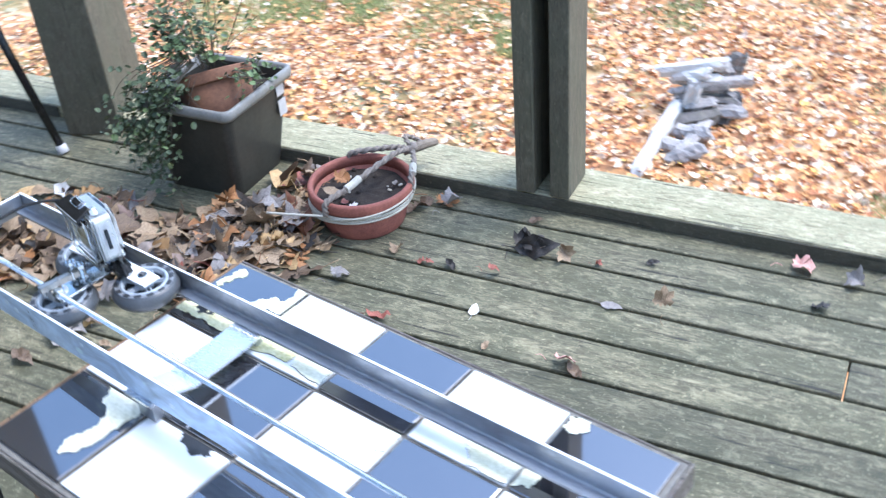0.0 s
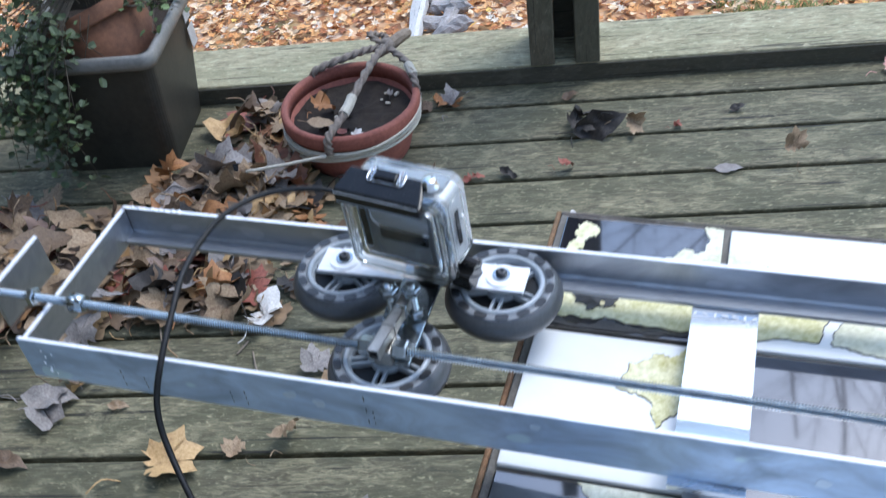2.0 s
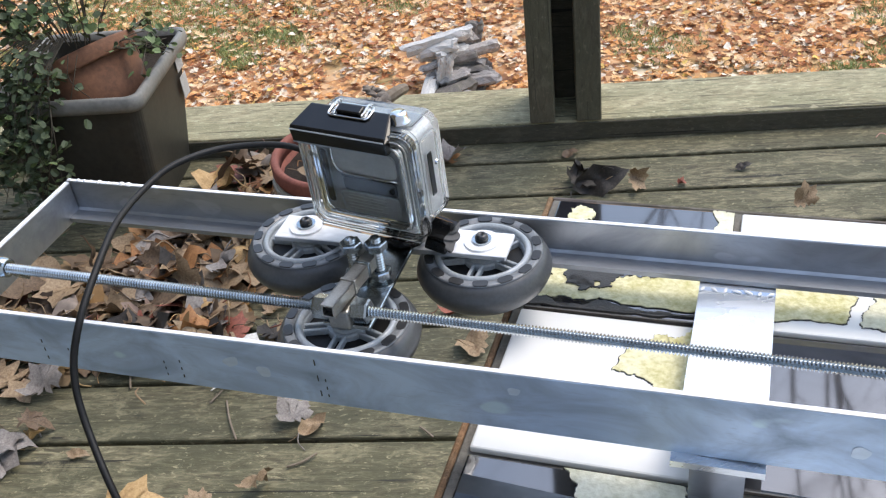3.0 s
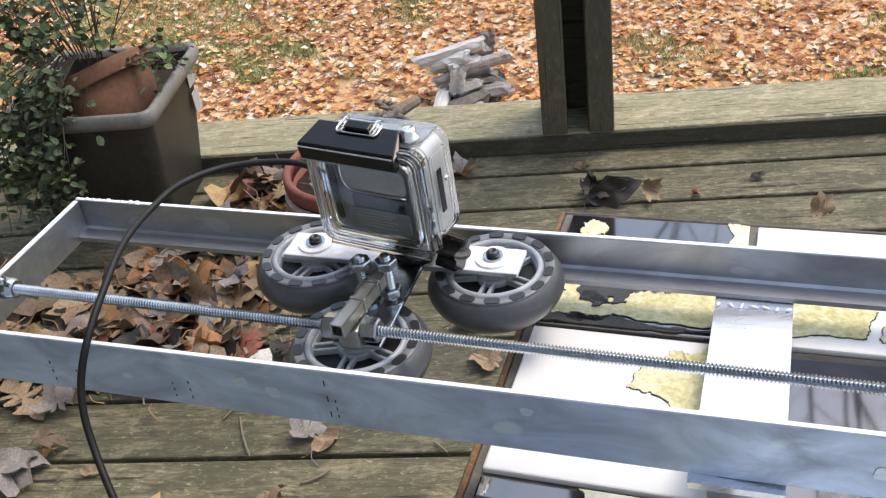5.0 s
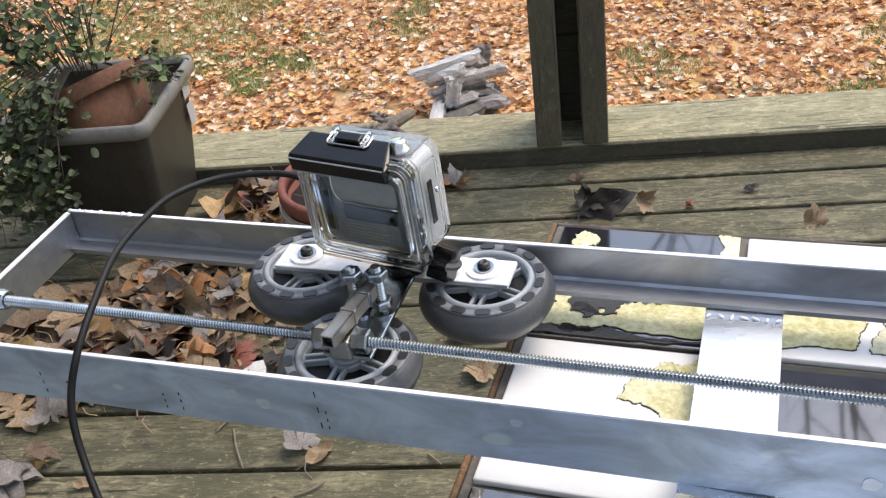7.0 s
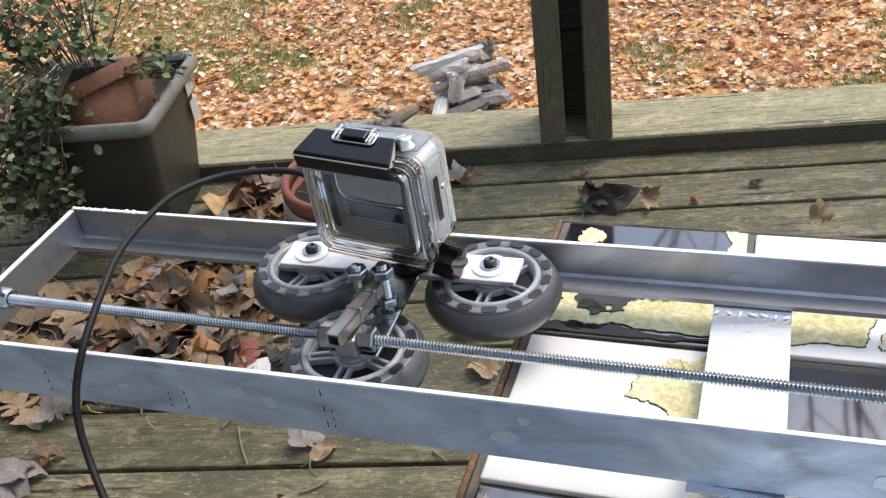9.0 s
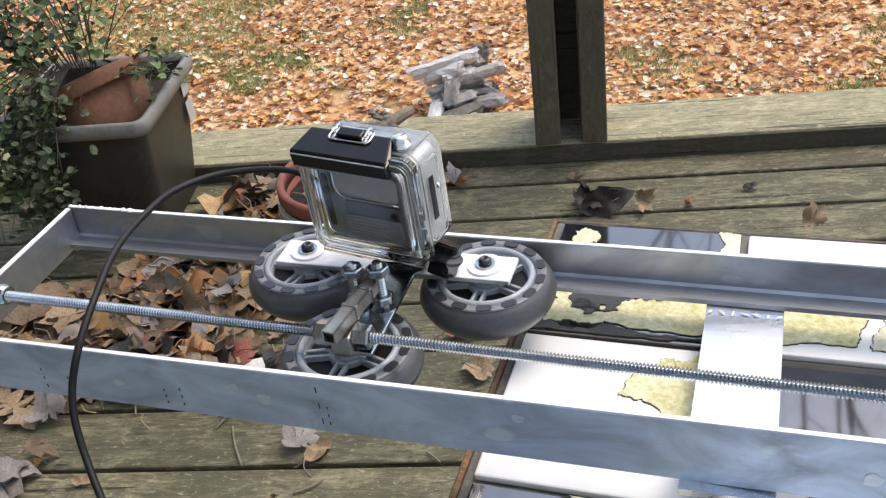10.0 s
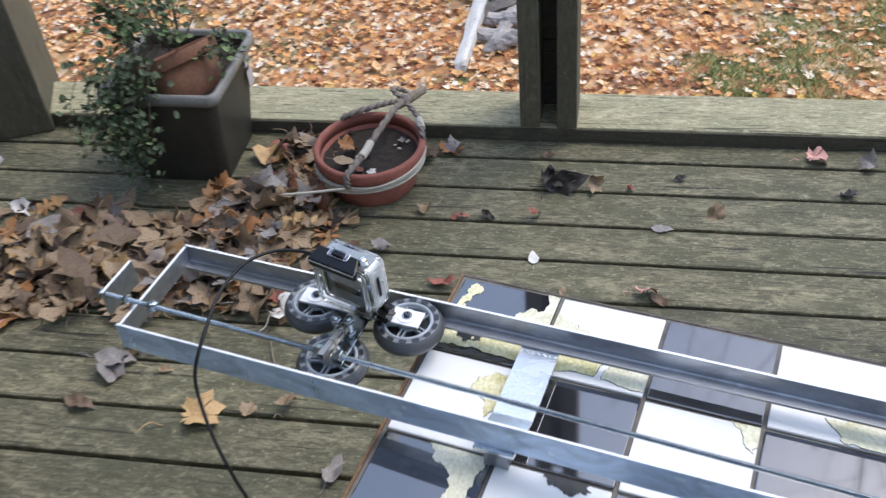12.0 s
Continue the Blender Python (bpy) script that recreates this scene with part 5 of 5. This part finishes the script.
rest = bmesh.new()
for (cx, cy), sx, sy, count, layers in DRIFT:
    for k in range(int(count * 0.95)):
        x, y = g.gauss(cx, sx), g.gauss(cy, sy)
        if (x + 0.300) ** 2 + (y + 0.192) ** 2 < 0.125 ** 2 or (-0.87 < x < -0.575 and y > -0.25) or y > -0.06 or y < (-0.61 if x > -0.62 else -0.66):
            continue
        heap = math.exp(-(((x - cx) / sx) ** 2 + ((y - cy) / sy) ** 2) / 2)
        lone = k % 2 == 0
        z = 0.001 + (0.35 + 0.65 * g.random() if lone else 0.5 * g.random()) * 0.010 * layers * heap
        kind, tone, shape, curled = g.choice(("maple", "maple", "maple", "oak", "oval")), g.choice(tones), g.randrange(3), 1 if g.random() < 0.4 else 0
        size, yaw, tip = g.uniform(0.060, 0.120), g.uniform(0, 360), (g.gauss(0, 12), g.gauss(0, 12))
        if lone:
            fallen_leaf(x, y, z, size, tone, kind, shape, curled, yaw, tip, "in the drift on the deck", "drift of leaves")
        else:
            first = len(rest.verts)
            rest.from_mesh(SHAPES[kind, shape, curled])
            rest.verts.ensure_lookup_table()
            bmesh.ops.transform(rest, matrix=pose(x, y, z, tip[0], tip[1], yaw) @ Matrix.Scale(size, 4), verts=rest.verts[first:])
tagged(finish("leaf_drift", rest, DRIFT_LEAF, smooth=True), "lower layer of dry brown leaves drifted on the deck", "leaves", kind="stuff")

# ---- twigs and stalks on the boards ----
TWIGS = (((-0.414, -0.668), (-0.407, -0.655), (-0.402, -0.646)),
         ((-0.392, -0.664), (-0.379, -0.699), (-0.361, -0.735)),
         ((-0.133, -0.716), (-0.124, -0.725), (-0.115, -0.735)),
         ((-0.288, -0.779), (-0.269, -0.771), (-0.254, -0.759)),
         ((-0.543, -0.606), (-0.537, -0.624), (-0.531, -0.639)))
for line in TWIGS:
    tw = finish("twig", tube(spline([(x, y, 0.0030 + 0.001 * k) for k, (x, y) in enumerate(line)], 5), 0.0014, 6), TWIG, smooth=True)
    tagged(tw, "thin dry brown twig lying on the deck boards", "twig", "twigs on the deck")

# ---- firewood pile in the yard ----
def split_log(x0, y0, z0, x1, y1, z1, r, mat, label, sides=6):
    g2 = random.Random(int(abs(x0 * 1000) + abs(y1 * 333)))
    spin = Matrix.Rotation(radians(6.8), 3, "Z")
    a, c = spin @ Vector((x0, y0, z0)), spin @ Vector((x1, y1, z1))
    L = (c - a).length
    sides += 3
    wide = g2.uniform(0.95, 1.35)
    prof = [(math.cos(2 * math.pi * k / sides + 0.3) * r * wide * g2.uniform(0.62, 1.15), math.sin(2 * math.pi * k / sides + 0.3) * r * g2.uniform(0.6, 1.1)) for k in range(sides)]
    loops = []
    bend = g2.uniform(-0.10, 0.10) * r
    for t in (0, 0.04, 0.16, 0.3, 0.45, 0.6, 0.74, 0.88, 0.97, 1):
        f = (0.82 if t in (0, 1) else 1) * g2.uniform(0.84, 1.12)
        loops.append([(t * L - L / 2 + g2.uniform(-0.045, 0.045) * (0.2 if 0 < t < 1 else 1), y * f * g2.uniform(0.84, 1.16) + bend * math.sin(3 * t), z * f * g2.uniform(0.82, 1.18)) for y, z in prof])
    b, vs = loft(loops)
    b.faces.new(vs[0])
    b.faces.new(vs[-1])
    q = (c - a).to_track_quat("X", "Z").to_matrix().to_4x4()
    ob = finish("firewood_log", b, mat, None, "", Matrix.Translation((a + c) / 2) @ q)
    return tagged(ob, label, "log", "firewood pile")


gz = GZ
split_log(-0.49, 5.05, gz + 0.06, -0.27, 6.40, gz + 0.14, 0.060, LOG_PALE, "long pale split timber lying in the leaves")
split_log(-0.24, 5.35, gz + 0.05, -0.06, 5.95, gz + 0.08, 0.045, LOG, "pale split log lying beside the pile")
for k, (x, y, z, ln, ya, r, mat) in enumerate([
        (-0.05, 5.45, 0.07, 0.45, 10, 0.075, LOG), (-0.10, 5.70, 0.07, 0.5, -8, 0.075, LOG), (0.0, 5.95, 0.08, 0.5, 12, 0.085, LOG), (-0.08, 6.25, 0.09, 0.55, 5, 0.09, LOG_DARK),
        (0.05, 6.55, 0.09, 0.7, -6, 0.095, LOG_DARK), (0.12, 6.85, 0.09, 0.7, 4, 0.09, LOG_DARK), (0.0, 6.62, 0.26, 0.66, 9, 0.085, LOG), (0.10, 6.86, 0.25, 0.6, -5, 0.08, LOG),
        (-0.25, 6.75, 0.10, 0.4, 70, 0.08, LOG_PALE), (0.15, 6.70, 0.41, 0.7, 6, 0.08, LOG), (-0.25, 6.78, 0.40, 0.5, 12, 0.085, LOG_PALE), (-0.15, 6.70, 0.54, 0.75, -4, 0.07, LOG_PALE), (0.1, 6.86, 0.55, 0.6, 10, 0.065, LOG),
        (0.22, 6.45, 0.12, 0.5, 18, 0.08, LOG), (-0.05, 6.42, 0.22, 0.5, -14, 0.075, LOG), (0.18, 6.55, 0.28, 0.45, 25, 0.07, LOG_DARK), (-0.18, 6.55, 0.30, 0.4, 3, 0.07, LOG),
        (0.05, 6.60, 0.36, 0.5, -9, 0.065, LOG_DARK), (0.22, 6.72, 0.18, 0.5, 40, 0.07, LOG), (-0.2, 6.62, 0.47, 0.45, -20, 0.07, LOG_PALE), (0.02, 6.66, 0.48, 0.5, 16, 0.06, LOG_PALE)]):
    x, y, z, ln, r = x * 0.62 - 0.13 + 0.03 * math.sin(5 * k), 5.2 + (y - 5.2) * 0.72, z * 0.72, ln * (0.62 + 0.14 * math.sin(3 * k)), r * (0.70 + 0.12 * math.sin(7 * k))
    ya += 26 * math.sin(2.3 * k + 0.5)
    dx, dy = math.cos(radians(ya)) * ln / 2, math.sin(radians(ya)) * ln / 2
    split_log(x - dx, y - dy, gz + z, x + dx, y + dy, gz + z + 0.01 + 0.06 * math.sin(4 * k + 1), r * 1.12, mat, "weathered grey split log in the pile")
for sx in (-0.17, -0.10):
    split_log(sx - 0.08, 6.05, gz + 0.16, sx - 0.04, 6.02, gz + 0.36, 0.035, LOG_PALE, "short pale billet standing against the pile")
split_log(0.06, 6.95, gz + 0.0, 0.10, 7.0, gz + 0.24, 0.09, LOG_DARK, "dark tree stump behind the pile", 9)


# ---- bare trees round the yard ----
def bare_tree(seed, height):
    r = random.Random(seed)
    bm = bmesh.new()

    def limb(p, d, length, rad, depth):
        pts, q, v = [p], p, d.copy()
        n = 5 if depth < 2 else 3
        for k in range(n):
            v = (v + Vector((r.gauss(0, 0.13), r.gauss(0, 0.13), r.gauss(0.05, 0.08)))).normalized()
            q = q + v * (length / n)
            pts.append(q)
        tube(pts, [rad * (1 - 0.62 * k / n) for k in range(n + 1)], 7 if depth == 0 else 4 if depth == 1 else 3, bm)
        if depth == 3:
            return
        for k in range((12, 7, 5)[depth]):
            t = r.uniform(0.38 if depth == 0 else 0.2, 1.0)
            i = min(n - 1, int(t * n))
            base = pts[i].lerp(pts[i + 1], t * n - i)
            side = Vector((r.gauss(0, 1), r.gauss(0, 1), 0)).normalized()
            nd = (v * 0.5 + side * 0.75 + Vector((0, 0, 0.28))).normalized()
            limb(base, nd, length * r.uniform(0.34, 0.52), rad * (1 - 0.6 * t) * 0.5, depth + 1)
    limb(Vector((0, 0, -0.1)), Vector((r.gauss(0, 0.04), r.gauss(0, 0.04), 1)), height, height * 0.010, 0)
    return bm


KINDS = []
TALL = empty("tree", pose(9.5, 21.0, GZ), "tall bare grey-barked autumn tree in the yard", "tree", "bare trees")
part("trunk_and_branches", bare_tree(53, 25.0), BARK, TALL)
for k, h in enumerate((15.0, 18.0, 13.0)):
    tree = empty("tree", pose((-14, 3.5, 19)[k], (31, 33, 30)[k], GZ), "bare grey-barked autumn tree beyond the leafy yard", "tree", "bare trees")
    part("trunk_and_branches", bare_tree(40 + k, h), BARK, tree)
    KINDS.append(tree)
g = random.Random(12)
for k in range(15):
    a = radians(-20 + 220 * k / 15 + g.uniform(-4, 4))
    d = g.uniform(30, 50)
    copy_thing(KINDS[k % 3], pose(d * math.cos(a), d * math.sin(a) - 1, GZ, 0, 0, g.uniform(0, 360)))


# ---- leaf litter and grass in the yard ----
def litter(name, count, seed, mat, size, x_rng, y_rng, keep, outlines, lift):
    r = np.random.default_rng(seed)
    shapes = [np.array(o) for o in outlines]
    V, F = [], []
    x, y = r.uniform(*x_rng, count), r.uniform(*y_rng, count)
    for i in range(count):
        if not keep(x[i], y[i], r):
            continue
        o = shapes[i % len(shapes)]
        n = len(o)
        s = size * r.uniform(0.5, 1.3)
        a, tx, ty = r.uniform(0, 6.28), r.normal(0, 0.25), r.normal(0, 0.25)
        ca, sa = math.cos(a), math.sin(a)
        z0 = ground_z(x[i], y[i]) + lift * r.uniform(0.2, 1)
        cu, fold = r.uniform(-0.4, 0.9), r.uniform(-0.2, 0.4)
        px, py = o[:, 0] * s, o[:, 1] * s
        pz = cu * (py * py) / s + fold * np.abs(px) + tx * px + ty * py
        base = len(V)
        V.extend(zip(x[i] + ca * px - sa * py, y[i] + sa * px + ca * py, z0 + pz))
        V.append((x[i], y[i], z0 - 0.06 * s))
        F.extend((base + n, base + k, base + (k + 1) % n) for k in range(n))
    me = bpy.data.meshes.new(name)
    me.from_pydata(V, [], F)
    me.materials.append(mat)
    return new(name, me)


GREENS = ((-3.0, 7.0, 0.7), (-1.6, 8.2, 0.6), (4.4, 8.8, 0.9), (1.9, 5.2, 0.9), (2.9, 5.8, 0.7), (3.3, 6.9, 0.6), (0.9, 6.9, 0.4), (-4.3, 8.3, 1.7), (-2.2, 9.8, 1.0), (1.0, 5.0, 0.5), (-6.2, 7.2, 1.2))


def grassy(x, y):
    return max(0.55 - 0.6 * math.hypot(x - gx, y - gy) / gr for gx, gy, gr in GREENS) + 0.6 * noise.noise((x * 0.9, y * 0.9, 2.2)) + 0.5 * noise.noise((x * 2.6, y * 2.6, 8.0))


MAPLE = [(0.5 * r * math.cos(radians(a)), 0.5 * r * math.sin(radians(a))) for a, r in ((-150, 0.5), (-120, 0.34), (-90, 0.82), (-62, 0.42), (-42, 0.95), (-20, 0.5), (0, 1.1), (20, 0.48), (44, 0.95), (66, 0.4), (92, 0.8), (120, 0.36), (152, 0.5), (180, 0.2))]
jag = random.Random(4)
MAPLES = [[(px * jag.uniform(0.75, 1.2), py * jag.uniform(0.75, 1.2)) for px, py in MAPLE] for k in range(6)]
SCRAPS = [[(0.5 * jag.uniform(0.5, 1.1) * math.cos(2 * math.pi * q / 9), 0.42 * jag.uniform(0.45, 1.1) * math.sin(2 * math.pi * q / 9)) for q in range(9)] for k in range(6)]
thin = lambda x, y, r: r.random() > max(0.0, min(0.74, (grassy(x, y) - 0.02) * 3))
tagged(litter("leaf_litter", 30000, 1, YARD_LEAF, 0.100, (-8.5, 5.0), (3.2, 13.5), thin, MAPLES, 0.05), "fallen orange and tan maple leaves covering lawn", "leaves", kind="stuff")
tagged(litter("leaf_litter", 26000, 2, YARD_LEAF, 0.075, (-8.5, 5.0), (3.2, 13.5), thin, SCRAPS, 0.06), "small fallen brown leaves scattered over lawn", "leaves", kind="stuff")


def grass_patch():
    r = np.random.default_rng(9)
    V, F = [], []
    zone = [q for q in GREENS for k in range(int(9000 * q[2] ** 2))]
    for gx, gy, gr in zone:
        d, th = gr * 1.25 * math.sqrt(r.random()), r.uniform(0, 6.28)
        x, y = gx + d * math.cos(th), gy + d * math.sin(th)
        if grassy(x, y) < 0.0 + 0.2 * r.random():
            continue
        h, a, w = r.uniform(0.03, 0.065), r.uniform(0, 6.28), r.uniform(0.004, 0.009)
        lx, ly = r.normal(0, 0.03), r.normal(0, 0.03)
        z = ground_z(x, y)
        k = len(V)
        V += [(x - w * math.cos(a), y - w * math.sin(a), z), (x + w * math.cos(a), y + w * math.sin(a), z), (x + lx, y + ly, z + h)]
        F.append((k, k + 1, k + 2))
    me = bpy.data.meshes.new("grass")
    me.from_pydata(V, [], F)
    me.materials.append(GRASS)
    return new("grass", me)


tagged(grass_patch(), "thin green grass showing between the leaves", "grass", kind="stuff")

# ---- deck boards, one by one ----
g = random.Random(2)
edges_y = [0.1175] + [GAP0 + PITCH * (1 - k) for k in range(0, 32)]
for k in range(len(edges_y) - 1):
    y1, y0 = edges_y[k] - g.uniform(0.0032, 0.0046), edges_y[k + 1] + g.uniform(0.0032, 0.0046)
    cuts = [-3.2, 3.2]
    joint = {4: 0.735, 8: -1.6, 13: 1.2, 17: -0.9, 21: 0.4}.get(k)
    if joint:
        cuts = [-3.2, joint, 3.2]
    for x0, x1 in zip(cuts, cuts[1:]):
        bm = box(-(x1 - x0) / 2 + 0.0015, (x1 - x0) / 2 - 0.0015, (y0 - y1) / 2, (y1 - y0) / 2, -0.034, 0.0, 0.003, 2)
        ob = part("board", bm, DECK, deck, "", pose((x0 + x1) / 2, (y0 + y1) / 2, g.uniform(-0.0006, 0.0), g.uniform(-0.3, 0.3), 0, 0))
